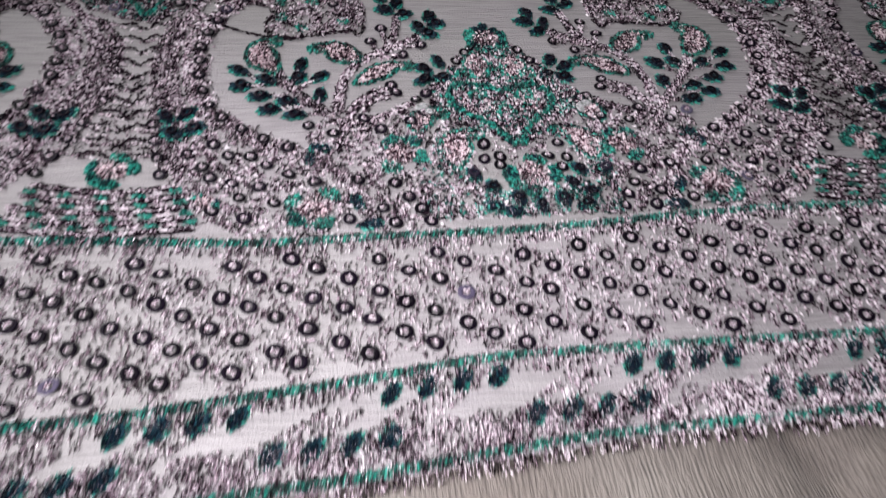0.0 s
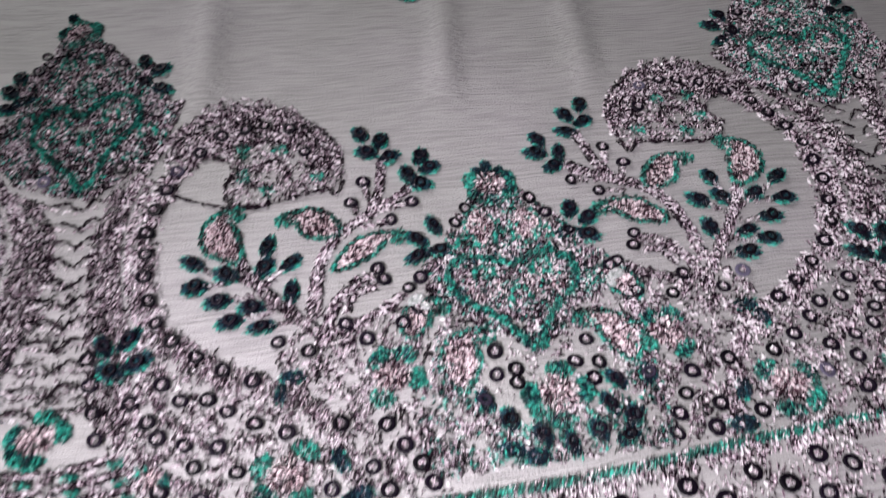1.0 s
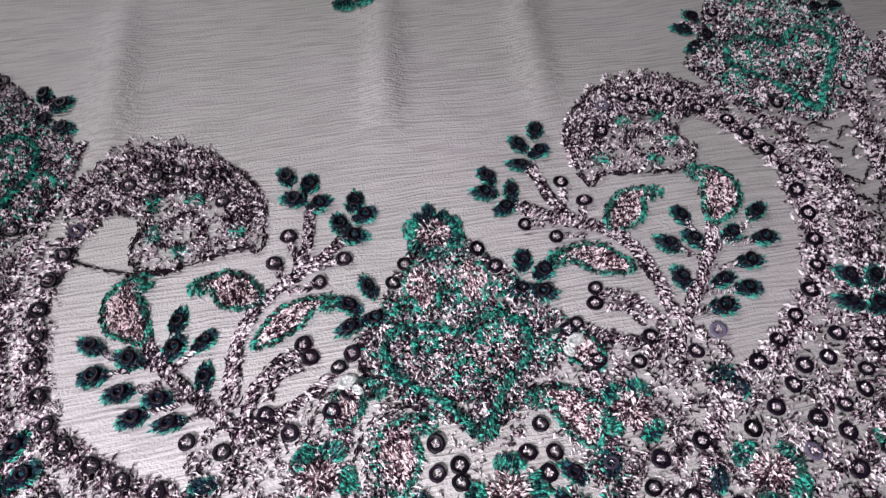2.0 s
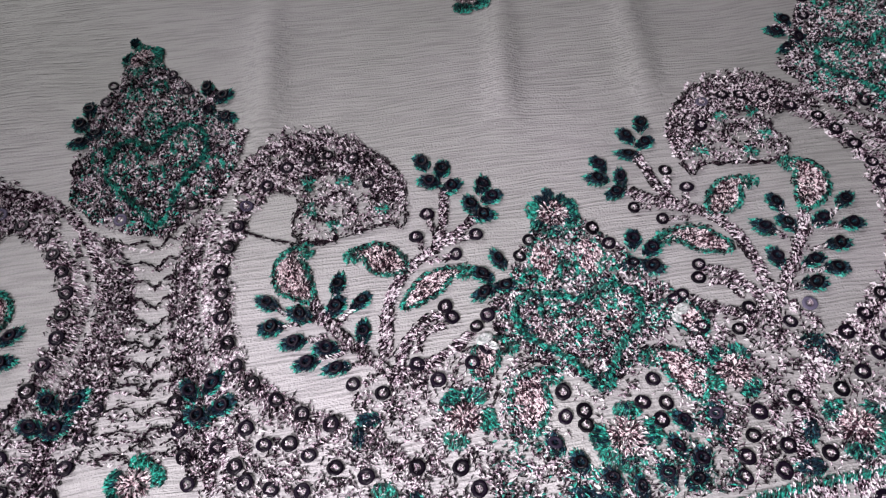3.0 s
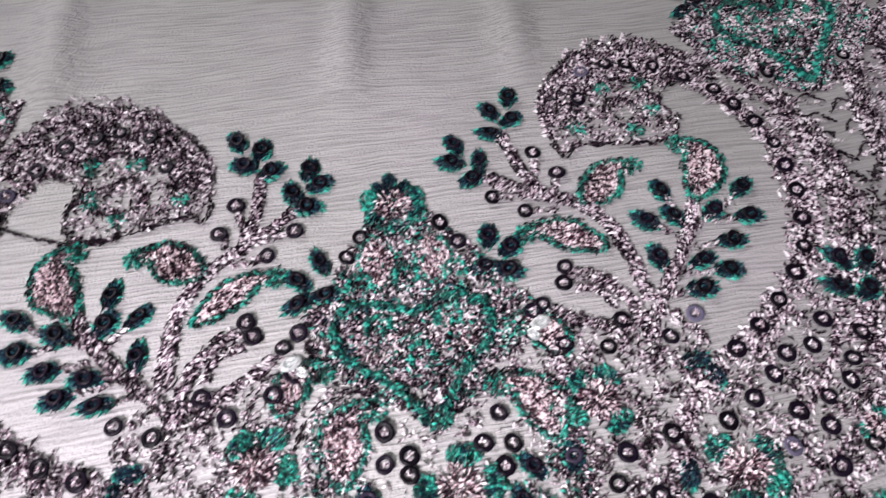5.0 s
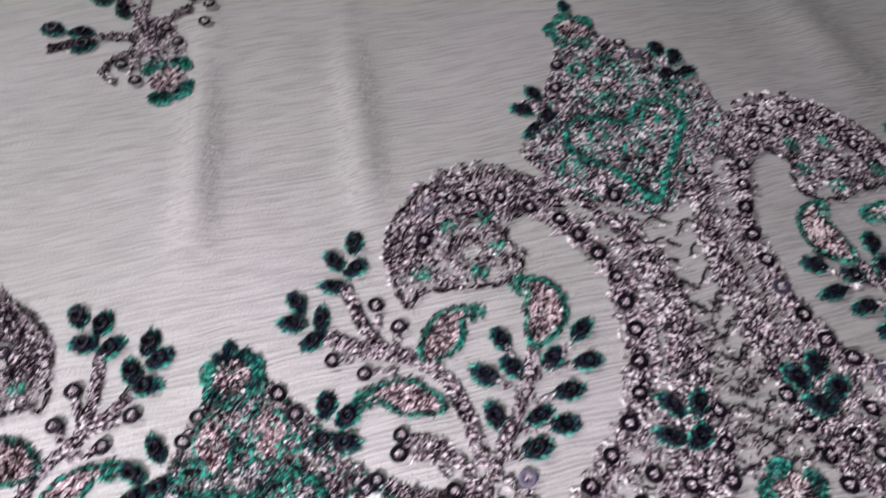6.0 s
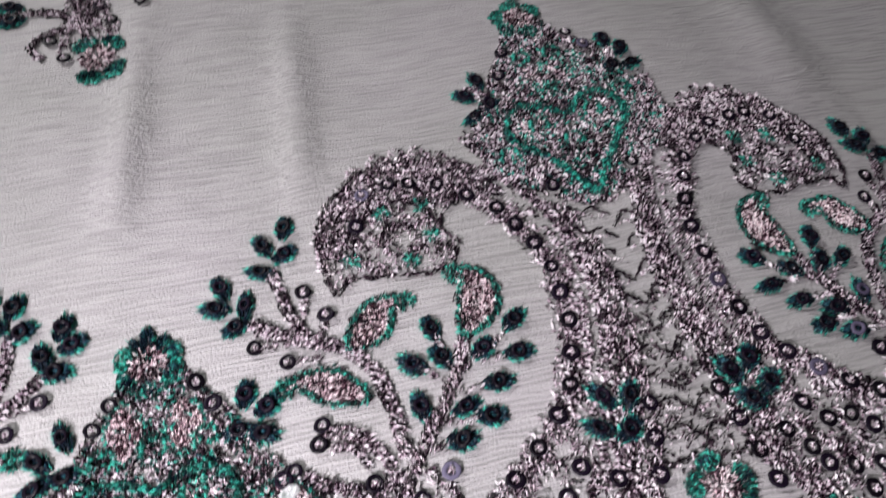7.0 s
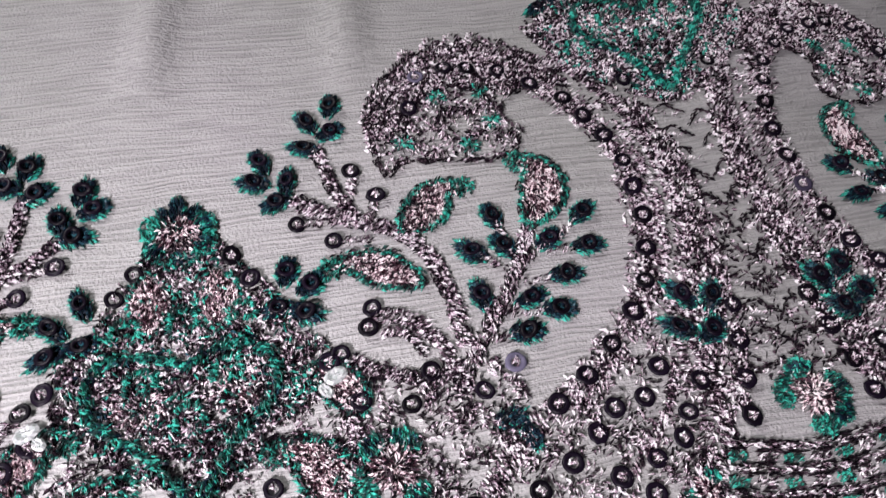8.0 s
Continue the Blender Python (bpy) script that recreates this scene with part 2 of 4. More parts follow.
def across(path, width, per_mm=3.0, slant=0.35, ragged=0.25):
    """Satin stitches laid across a line; width may be a pair (start, end)."""
    seg = np.hypot(*np.diff(path, axis=0).T)
    s = np.r_[0, np.cumsum(seg)]
    n = max(3, int(s[-1] * per_mm))
    at = np.sort(rng.uniform(0, s[-1], n))
    c = np.c_[np.interp(at, s, path[:, 0]), np.interp(at, s, path[:, 1])]
    e = 0.3
    d = np.c_[np.interp(at + e, s, path[:, 0]) - np.interp(at - e, s, path[:, 0]), np.interp(at + e, s, path[:, 1]) - np.interp(at - e, s, path[:, 1])]
    d /= np.maximum(np.hypot(*d.T), 1e-6)[:, None]
    nrm = np.c_[-d[:, 1], d[:, 0]]
    w = np.interp(at, (0, s[-1]), width if isinstance(width, tuple) else (width, width))
    a = c + nrm * (w * (0.5 + rng.normal(0, ragged, n) * 0.5))[:, None] + d * (w * slant * rng.normal(1, 0.4, n) * 0.5)[:, None]
    b = c - nrm * (w * (0.5 + rng.normal(0, ragged, n) * 0.5))[:, None] - d * (w * slant * rng.normal(1, 0.4, n) * 0.5)[:, None]
    return np.stack([a, b], 1)


def along(path, spread, per_mm=3.0, length=2.0, wild=0.35):
    """Short stitches that follow a line."""
    seg = np.hypot(*np.diff(path, axis=0).T)
    s = np.r_[0, np.cumsum(seg)]
    n = max(3, int(s[-1] * per_mm))
    at = rng.uniform(0, s[-1], n)
    c = np.c_[np.interp(at, s, path[:, 0]), np.interp(at, s, path[:, 1])] + rng.normal(0, spread, (n, 2))
    d = np.c_[np.interp(at + 0.4, s, path[:, 0]) - np.interp(at - 0.4, s, path[:, 0]), np.interp(at + 0.4, s, path[:, 1]) - np.interp(at - 0.4, s, path[:, 1])]
    ang = np.arctan2(d[:, 1], d[:, 0]) + rng.normal(0, wild, n)
    ln = length * rng.uniform(0.6, 1.3, n) / 2
    v = np.c_[np.cos(ang), np.sin(ang)] * ln[:, None]
    return np.stack([c - v, c + v], 1)


def inside(poly, p):
    x, y = p[:, 0], p[:, 1]
    res = np.zeros(len(p), bool)
    for (x1, y1), (x2, y2) in zip(poly, np.roll(poly, -1, axis=0)):
        hit = (y1 > y) != (y2 > y)
        res ^= hit & (x < (x2 - x1) * (y - y1) / (y2 - y1 + 1e-12) + x1)
    return res


def fill(poly, per_mm2, length=1.8, angle=None, wild=0.5, keep_off=(), off=2.3, clumps=True):
    """Stitches strewn over an area, round an angle or every way, leaving room round the points in keep_off."""
    poly = np.array(poly, float)
    lo, hi = poly.min(0), poly.max(0)
    n = int(np.prod(hi - lo) * per_mm2 * 3.0)
    p = rng.uniform(lo, hi, (n, 2))
    p = p[inside(poly, p)]
    # stitches gather in clumps and leave bare cloth between
    a = np.sin(p[:, 0] / 1.15 + 1.7 * np.sin(p[:, 1] / 2.3)) + np.sin(p[:, 1] / 1.05 + 1.9 * np.sin(p[:, 0] / 2.7 + 1)) + 0.9 * np.sin((p[:, 0] + p[:, 1]) / 3.1)
    p = p[rng.uniform(-2.4, 1.8, len(p)) < a] if clumps else p[: int(0.55 * len(p))]
    for k in keep_off:
        p = p[np.hypot(*(p - np.array(k)).T) > off]
    ang = rng.uniform(0, math.pi, len(p)) if angle is None else rng.normal(angle, wild, len(p))
    v = np.c_[np.cos(ang), np.sin(ang)] * (length * rng.uniform(0.4, 1.3, len(p)) / 2)[:, None]
    return np.stack([p - v, p + v], 1)


def disc(c, r, n, length=1.6, ring=0.0):
    """Stitches that point out from a centre."""
    a = rng.uniform(0, 2 * math.pi, n)
    q = np.sqrt(rng.uniform(ring * ring, 1, n)) * r
    p = np.array(c) + np.c_[np.cos(a), np.sin(a)] * q[:, None]
    v = np.c_[np.cos(a + rng.normal(0, 0.4, n)), np.sin(a + rng.normal(0, 0.4, n))] * (length * rng.uniform(0.6, 1.2, n) / 2)[:, None]
    return np.stack([p - v, p + v], 1)


def broken(st, grain):
    """Crimped metal thread: each long stitch is split into a row of short lengths, so the painted glints turn granular.
    """
    out = []
    count = np.clip(np.round(np.hypot(*(st[:, 1] - st[:, 0]).T) / grain), 1, 4).astype(int)
    for m in range(1, 5):
        some = st[count == m]
        for k in range(m):
            a = some[:, 0] + (some[:, 1] - some[:, 0]) * (k / m)
            b = some[:, 0] + (some[:, 1] - some[:, 0]) * ((k + 1.15) / m)
            j = rng.normal(0, 0.16, (len(some), 2, 2))
            out.append(np.stack([a, b], 1) + j)
    return np.concatenate(out)


def stitch_mesh(name, st, mat, width=0.43, lift=0.45, base=0.15, on_cloth=True, grain=0.0):
    """One mesh of lens-shaped raised stitches."""
    st = broken(st, grain) if grain else st
    a, b = st[:, 0], st[:, 1]
    n = len(a)
    d = b - a
    ln = np.maximum(np.hypot(*d.T), 1e-3)
    nr = np.c_[-d[:, 1], d[:, 0]] / ln[:, None]
    w = width * (0.82 if grain else 1.0) * rng.uniform(0.6, 1.3, n) / 2
    m = (a + b) / 2
    z = (cloth_z(m[:, 0], m[:, 1]) if on_cloth else 0) + base + rng.uniform(0, 0.6, n)
    tip = rng.normal(0, 0.22, (n, 2))
    up = lift * rng.uniform(0.6, 1.6, n)
    roll = rng.normal(0, 0.16, n)
    v = np.empty((n, 5, 3))
    v[:, 0] = np.c_[a, z - 0.12 + tip[:, 0]]
    v[:, 1] = np.c_[b, z - 0.12 + tip[:, 1]]
    v[:, 2] = np.c_[m + nr * w[:, None], z + roll]
    v[:, 3] = np.c_[m - nr * w[:, None], z - roll]
    v[:, 4] = np.c_[m + nr * (w * rng.normal(0, 0.4, n))[:, None], z + up]
    f = np.array([(0, 3, 4), (0, 4, 2), (1, 4, 3), (1, 2, 4)])
    faces = (np.arange(n)[:, None, None] * 5 + f).reshape(-1, 3)
    me = bpy.data.meshes.new(name)
    me.from_pydata((v.reshape(-1, 3) * MM).tolist(), [], faces.tolist())
    me.materials.append(mat)
    return me


def thing(name, label, category, group=""):
    return tagged(new(name), label, category, group)


def part(name, me, parent, label=""):
    ob = new(name, me)
    ob.parent = parent
    return tagged(ob, label) if label else ob


def sew(name, st, mat, parent, W, label="", **k):
    """Stitches, carried by the cloth's own stretch W, as one part."""
    if isinstance(st, list):
        st = np.concatenate(st)
    if mat in (SILVER, PINK, DARK):
        k = {"grain": 1.2, **k}
    return part(name, stitch_mesh(name, np.stack([W(st[:, 0]), W(st[:, 1])], 1), mat, **k), parent, label)


# ---- sequins and leaves, shared meshes ----
def sequin_mesh(outer, inner, squash, seed):
    r = np.random.default_rng(seed)
    n = 18
    rings = ((outer, 0.0), (outer * 0.97, 0.22), ((outer + inner) * 0.52, 0.30), (inner * 1.06, 0.22), (inner, 0.02))
    v, f = [], []
    wob = 1 + r.normal(0, 0.022, n)
    for rad, z in rings:
        for i in range(n):
            a = 2 * math.pi * i / n
            v.append((rad * wob[i] * math.cos(a) * MM, rad * squash * wob[i] * math.sin(a) * MM, (z + 0.05 * math.sin(a * 2 + seed)) * MM))
    for k in range(len(rings) - 1):
        for i in range(n):
            j = (i + 1) % n
            f.append((k * n + i, k * n + j, (k + 1) * n + j, (k + 1) * n + i))
    me = bpy.data.meshes.new("sequin")
    me.from_pydata(v, [], f)
    me.shade_smooth()
    me.materials.append(SEQUIN)
    return me


SEQUINS = [sequin_mesh(1.95, 0.92, 1.0, 1), sequin_mesh(1.88, 0.96, 0.90, 2), sequin_mesh(2.05, 0.88, 0.95, 3)]


def knot_mesh(seed):
    """The few bright threads that hold a sequin, in its eye."""
    st = disc((0, 0), 0.65, 14, 0.9)
    return stitch_mesh("holding_stitch", st, SILVER, 0.35, 0.3, 0.25, on_cloth=False)


KNOTS = [knot_mesh(1), knot_mesh(2), knot_mesh(3)]


def sequin(p, parent, W, scale=0.96, lift=0.85, name="sequin", knot=True):
    x, y = W(np.array([p], float))[0]
    k = int(rng.integers(3))
    ob = new(name, SEQUINS[k])
    ob.matrix_basis = pose(x * MM, y * MM, (float(cloth_z(x, y)) + lift) * MM, rng.normal(0, 5), rng.normal(0, 5), rng.uniform(0, 360)) @ Matrix.Diagonal((scale, scale, 1, 1))
    ob.parent = parent
    if knot:
        part("holding_stitch", KNOTS[k], ob)
    return ob


def clear_sequin_mesh():
    """A loose dished disc of clear film, wrinkled by its stitches."""
    r = np.random.default_rng(11)
    v, f, n = [(0, 0, 0.9 * MM)], [], 20
    for rad, z in ((0.9, 0.75), (1.9, 0.95), (2.7, 0.6), (2.75, 0.45)):
        for i in range(n):
            a = 2 * math.pi * i / n
            w = 1 + 0.10 * math.sin(2 * a + 1) + r.normal(0, 0.03)
            v.append((rad * w * math.cos(a) * MM, rad * w * math.sin(a) * MM, (z + r.normal(0, 0.07)) * MM))
    f += [(0, 1 + i, 1 + (i + 1) % n) for i in range(n)]
    for k in range(3):
        f += [(1 + k * n + i, 1 + (k + 1) * n + i, 1 + (k + 1) * n + (i + 1) % n, 1 + k * n + (i + 1) % n) for i in range(n)]
    me = bpy.data.meshes.new("clear_sequin")
    me.from_pydata(v, [], f)
    me.materials.append(CLEAR)
    return me


CLEAR_SEQUIN = clear_sequin_mesh()


def leaf_meshes(seed):
    """A satin leaf, base at the origin, tip along x, 8 mm long: teal edge stitches and a navy heart."""
    mid = curve([(0, 0), (2.5, 0.2), (5.0, 0.1), (8.2, 0)], 0.3)
    prof = lambda x: 2.4 * np.sin(np.clip(x / 8.2, 0, 1) ** 0.8 * math.pi) ** 0.75 + 0.25
    teal, navy = [], []
    for i in range(64):
        x = rng.uniform(0.2, 7.9)
        side = 1 if i % 3 else -1
        w = prof(x) * rng.uniform(0.85, 1.25)
        teal.append(((x - 0.8, side * w * 0.25), (x + 0.9 + rng.normal(0, 0.4), side * w)))
    for i in range(105):
        x = rng.uniform(0.8, 7.2)
        w = prof(x) * 0.95
        s = rng.uniform(-1, 1)
        navy.append(((x - 0.9, s * w * 0.7), (x + 0.9, s * w + rng.normal(0, 0.2))))
    a = stitch_mesh("leaf", np.array(teal), TEAL, 0.5, 0.4, 0.1, on_cloth=False)
    b = stitch_mesh("leaf_filling", np.array(navy), NAVY, 0.7, 0.35, 0.45, on_cloth=False)
    return a, b


LEAVES = [leaf_meshes(i) for i in range(4)]


def leaf(centre, angle, parent, W, size=1.0, ring=True, lift=0.0):
    """A leaf round a centre, its tip towards the angle (degrees)."""
    size *= 0.92
    c = np.array(centre, float)
    d = np.array((math.cos(radians(angle)), math.sin(radians(angle))))
    q = W(np.array([c - 0.1 * d, c + 0.1 * d, c]))
    dd = q[1] - q[0]
    ang = math.degrees(math.atan2(dd[1], dd[0]))
    x, y = q[2]
    k = int(rng.integers(4))
    a, b = LEAVES[k]
    m = pose(x * MM, y * MM, (float(cloth_z(x, y)) + lift) * MM, 0, 0, ang) @ Matrix.Diagonal((size, size * rng.uniform(0.85, 1.1), 1, 1)) @ pose(-4.1 * MM, 0, 0)
    ob = new("leaf", a)
    ob.matrix_basis = m
    ob.parent = parent
    part("leaf_filling", b, ob)
    if ring:
        s = new("sequin", SEQUINS[k % 3])
        s.matrix_basis = pose(3.9 * MM, 0, 1.55 * MM, rng.normal(0, 5), rng.normal(0, 5), rng.uniform(0, 360)) @ Matrix.Diagonal((1.02, 0.94, 1, 1))
        s.parent = ob
    return ob


def away(c, o):
    return math.degrees(math.atan2(c[1] - o[1], c[0] - o[0]))


def bud(base, body, neck, tip, parent, W, wide=8.0):
    """A small paisley: teal edge, rose filling, hooked tip."""
    base, body, neck, tip = (np.array(v, float) for v in (base, body, neck, tip))
    ax = neck - base
    ax /= np.hypot(*ax)
    nr = np.array((-ax[1], ax[0]))
    side = 1 if np.dot(tip - neck, nr) > 0 else -1
    w = wide / 2
    out = curve([base, body - side * nr * w - ax, neck - side * nr * w * 0.8 + ax * 0.5, (neck + tip) / 2 + ax * 2.6, tip + ax * 0.8, tip - ax * 1.6, (neck + tip) / 2 - ax * 0.6, body + side * nr * w * 0.9], 0.4, True)
    ob = sew("paisley_bud", [across(out, 1.5, 4.5, 0.6, 0.45), along(out, 0.4, 2.4, 1.5)], TEAL, parent, W, "teal edged paisley bud with rose filling")
    core = body + (out - body) * 0.86
    sew("bud_filling", [fill(core, 4.2, 1.7, math.atan2(ax[1], ax[0]) + 0.5, 0.5, clumps=False)], PINK, ob, W, lift=0.5, width=0.42)
    sew("bud_shade", [fill(core, 0.9, 1.7), along(out, 0.4, 2.2, 1.6)], DARK, ob, W, base=0.3)
    sew("bud_tip", [disc(tip, 2.4, 60, 1.2, 0.6)], TEAL, ob, W, base=0.3)
    return ob


def flower(c, r, petals, parent, W, name="flower", turn=0.0):
    """Teal lobes round a rose and plum heart; petals lists the angles of the lobes."""
    c = np.array(c, float)
    ob = sew(name, [disc(c, r * 0.55, int(20 * r), 1.6)], PINK, parent, W, "rose centred flower with teal petals", lift=0.5, base=0.75, width=0.42)
    sew("flower_eye", [disc(c, r * 0.5, int(8 * r), 1.4)], DARK, ob, W, base=0.8)
    for a in petals:
        d = np.array((math.cos(radians(a)), math.sin(radians(a))))
        q = np.array((-d[1], d[0]))
        mid = c + d * r * 0.74
        lobe = curve([mid - d * r * 0.20, mid + q * r * 0.42, mid + d * r * 0.22 + q * r * 0.26, mid + d * r * 0.32, mid + d * r * 0.22 - q * r * 0.26, mid - q * r * 0.42], 0.4, True)
        tilt = math.atan2(d[1], d[0]) + rng.normal(0, 0.3)
        pet = sew("petal", [fill(lobe, 4.2, 1.9, tilt, 0.35, clumps=False), along(lobe, 0.2, 1.6, 1.2, 0.5)], TEAL, ob, W, base=0.3)
        if rng.random() < 0.6:
            sew("petal_shade", [fill(mid + (lobe - mid) * 0.8, 1.3, 1.9, tilt, 0.3, clumps=False)], NAVY, pet, W, base=0.6)
    return ob


def braid(points, parent, W, width=2.2, name="stem", dense=5.5, dark=2.4):
    """A stem of slanting silver stitches with plum threads in it."""
    c = curve(points, 0.4)
    ob = sew(name, [across(c, width, dense, 0.7)], SILVER, parent, W, lift=0.55)
    if dark:
        d = np.gradient(c, axis=0)
        side = np.c_[-d[:, 1], d[:, 0]] / np.maximum(np.hypot(*d.T), 1e-6)[:, None] * width * 0.5
        sew("stem_shade", [along(c, width * 0.3, dark * 0.6, 1.8), along(c + side, 0.15, dark * 0.35, 1.4, 0.3), along(c - side, 0.2, dark * 0.5, 1.6, 0.25)], DARK, ob, W, base=0.2)
    return ob


def strand(points, parent, W, name="thread", spread=0.1, per_mm=1.4):
    return sew(name, [along(curve(points, 0.4), spread, per_mm, 1.8, 0.15)], DARK, parent, W, width=0.42)


# ---- the cloth's stretch from one repeat of the border to the next ----
def w_right(p):
    return np.asarray(p, float)


def drift(p, cx, cy):
    """A smooth drift of the cloth, cubic in the place (units of 100 mm)."""
    x, y = p[:, 0] / 100, p[:, 1] / 100
    terms = np.c_[np.ones(len(p)), x, y, x * x, x * y, y * y, x**3, x * x * y, x * y * y, y**3]
    return np.c_[terms @ np.array(cx), terms @ np.array(cy)]


PULL_AT = [(x, y) for y in (12, 45, 78, 111, 144, 172) for x in (5, 38, 71, 104, 132)]
PULL_X = (-1.48, 0.33, -0.63, 0.05, -1.74,
              0.99, -0.15, -3.52, 0.54, 0.88,
              0.15, -0.11, 1.38, -1.08, -0.86,
              -0.33, 0.66, 0.03, -1.86, 1.83,
              1.28, 1.86, -1.21, -1.66, 2.45,
              0.44, 0.32, -1.57, -3.78, -2.27)
PULL_Y = (1.31, -2.67, -1.35, -1.15, 1.73,
              0.46, 3.07, 0.4, -1.18, 1.19,
              1.79, -0.79, -4.59, 3.04, 0.74,
              0.82, -3.31, 0.37, 2.1, -5.28,
              -0.42, 0.25, 6.39, 5.9, -0.76,
              -0.14, 0.13, 0.45, 2.49, 3.9)


def w_left(p):
    """The mirrored half, which the cloth has drawn aslant and pulled softly here and there."""
    p = np.asarray(p, float)
    x, y = p[:, 0] / 100, p[:, 1] / 100
    slant = np.c_[np.ones(len(p)), x, y, x * x, x * y, y * y] @ np.array(((0.96, -0.85, 2.71, 1.23, 7.08, -7.87), (-3.25, 2.85, 1.99, -2.76, -12.28, 0.73))).T
    near = np.exp(-((p[:, None, :] - np.array(PULL_AT)[None]) ** 2).sum(-1) / 1800.0)
    return p * (-1, 1) + slant + near @ np.array((PULL_X, PULL_Y)).T


def w_far_right(p):
    p = np.asarray(p, float)
    return p * (-1, 1) + (211.2, 0) + drift(p, (-13.3, 3.97, 11.69, 4.93, 5.6, 1.55, 0.5, -8.62, -1.69, -4.29), (10.77, -4.41, -5.97, -3.57, -3.2, -2.72, -2.73, 2.16, 15.55, -0.94))


def w_far_left(p):
    axis = w_left(np.c_[np.full(len(p), 105.6), p[:, 1]])
    aside = np.clip((105.6 - p[:, 0]) / 14, 0, 1)
    return np.c_[axis[:, 0] + p[:, 0] - 105.6 - 4.4 * aside, axis[:, 1] - 0.05 * (105.6 - p[:, 0]) + 1.6 * aside]


# ---- one half of the border's repeat ----
EDGE = [(62, 113.5), (68.1, 111.5), (74.2, 106.9), (80.3, 101.8), (83.2, 96.3), (86.0, 90.4), (87.8, 83.5), (87.6, 76.8), (87.3, 69.9), (85.3, 62.6), (82.8, 55.8), (78.4, 50.2), (72.5, 44.8), (66.4, 39.9), (60.0, 35.8)]
OUTER = [(60, 121), (72, 118), (84, 111), (91, 101), (94.5, 90), (95.5, 78), (94, 66), (90.5, 56), (88.5, 47), (88, 36), (87.5, 26)]
SCATTER = [(25.6, 51.1), (27.8, 42.2), (35.9, 40.2), (40.2, 45.3), (48.4, 40.4), (54.9, 44.5), (69.4, 33.6), (75.2, 34.5), (79.6, 39.4), (86.0, 35.7), (81.8, 30.7), (79.3, 26.6), (65.2, 29.9), (73.6, 24.1), (59.6, 25.9), (66.8, 22.3), (53.2, 22.5), (71.5, 18.8), (78, 14.5), (63, 16.2), (70, 11.5)]
LOW_RINGS = [(33.4, 19.9), (30.2, 14.9), (36.8, 11.8), (27.3, 10.6), (34.0, 6.7), (25.4, 6.4), (42.5, 22.0), (45.0, 9.0)]


def upper_sprig(W):
    t = thing("leaf_sprig", "silver stemmed sprig with dark teal leaves and plum sequins", "embroidery", "sprigs")
    braid([(47.1, 49.2), (46.4, 59.6), (44.1, 68.6), (38.8, 74.6), (32.8, 77.5), (24.7, 81.4), (20.3, 84.8)], t, W, 2.7)
    braid([(32.8, 77.5), (29.4, 84.1), (27.7, 91.3), (26.3, 97.4)], t, W, 2.2)
    for ring, foot in (((32.8, 89.7), (31.1, 79.1)), ((36.8, 83.2), (34.2, 76.6)), ((21.1, 78.5), (28.5, 78.2)), ((27.4, 73.9), (34.2, 73.4))):
        braid([foot, ring], t, W, 1.5, "stalk", 3.5, 0.4)
        sequin(ring, t, W)
    for c, a in (((30.9, 107.5), 75), ((25.6, 103.6), 115), ((30.2, 100.4), 30), ((24.2, 96.8), 160), ((15.5, 94.6), 110), ((13.8, 89.6), 165), ((20.3, 89.2), 80), ((17.6, 84.2), 200)):
        leaf(c, a, t, W, 0.92)
    bud((40.3, 73.7), (45.8, 78.2), (49.4, 82.0), (54.0, 82.6), t, W, 8.2)
    bud((42.3, 62.2), (35.5, 66.4), (31.0, 67.8), (26.0, 68.0), t, W, 7.4)


def leafy_sprig(W):
    t = thing("leaf_sprig", "upright silver sprig of dark teal leaves under a paisley bud", "embroidery", "sprigs")
    braid([(47.3, 46.0), (53.5, 54.0), (59.5, 62.0), (64.7, 71.7)], t, W, 2.4)
    for c, f in (((58.0, 75.0), (60.5, 64.5)), ((52.3, 67.9), (58.5, 62.5)), ((58.6, 68.2), (61.0, 64.0)), ((67.8, 68.0), (62.0, 64.0)), ((76.0, 73.0), (68.5, 67.5)), ((74.9, 65.4), (66.5, 65.5)), ((69.1, 60.0), (60.5, 60.0)), ((52.1, 58.6), (52.5, 51.0)), ((61.1, 56.3), (55.0, 54.5)), ((65.8, 53.3), (57.0, 54.0)), ((58.8, 49.9), (50.5, 49.5))):
        braid([f, c], t, W, 1.3, "stalk", 3.0, 0.4)
        leaf(c, away(c, f), t, W, 0.93)
    bud((64.6, 71.5), (69.3, 79.0), (70.2, 85.0), (65.8, 86.9), t, W, 9.0)


def curl_sprig(W):
    t = thing("curled_stem", "curled silver stem ending in two plum sequins", "embroidery", "sprigs")
    braid([(32.2, 57.5), (37.4, 56.5), (41.7, 52.4), (44.4, 46.4), (45.5, 41)], t, W, 2.4)
    braid([(33, 54), (37.5, 53), (40, 49)], t, W, 1.6)
    braid([(27.0, 50), (33, 46.5), (40, 44.5), (47, 45.5)], t, W, 2.2)
    for p in ((32.2, 58.9), (31.0, 55.2)):
        sequin(p, t, W)


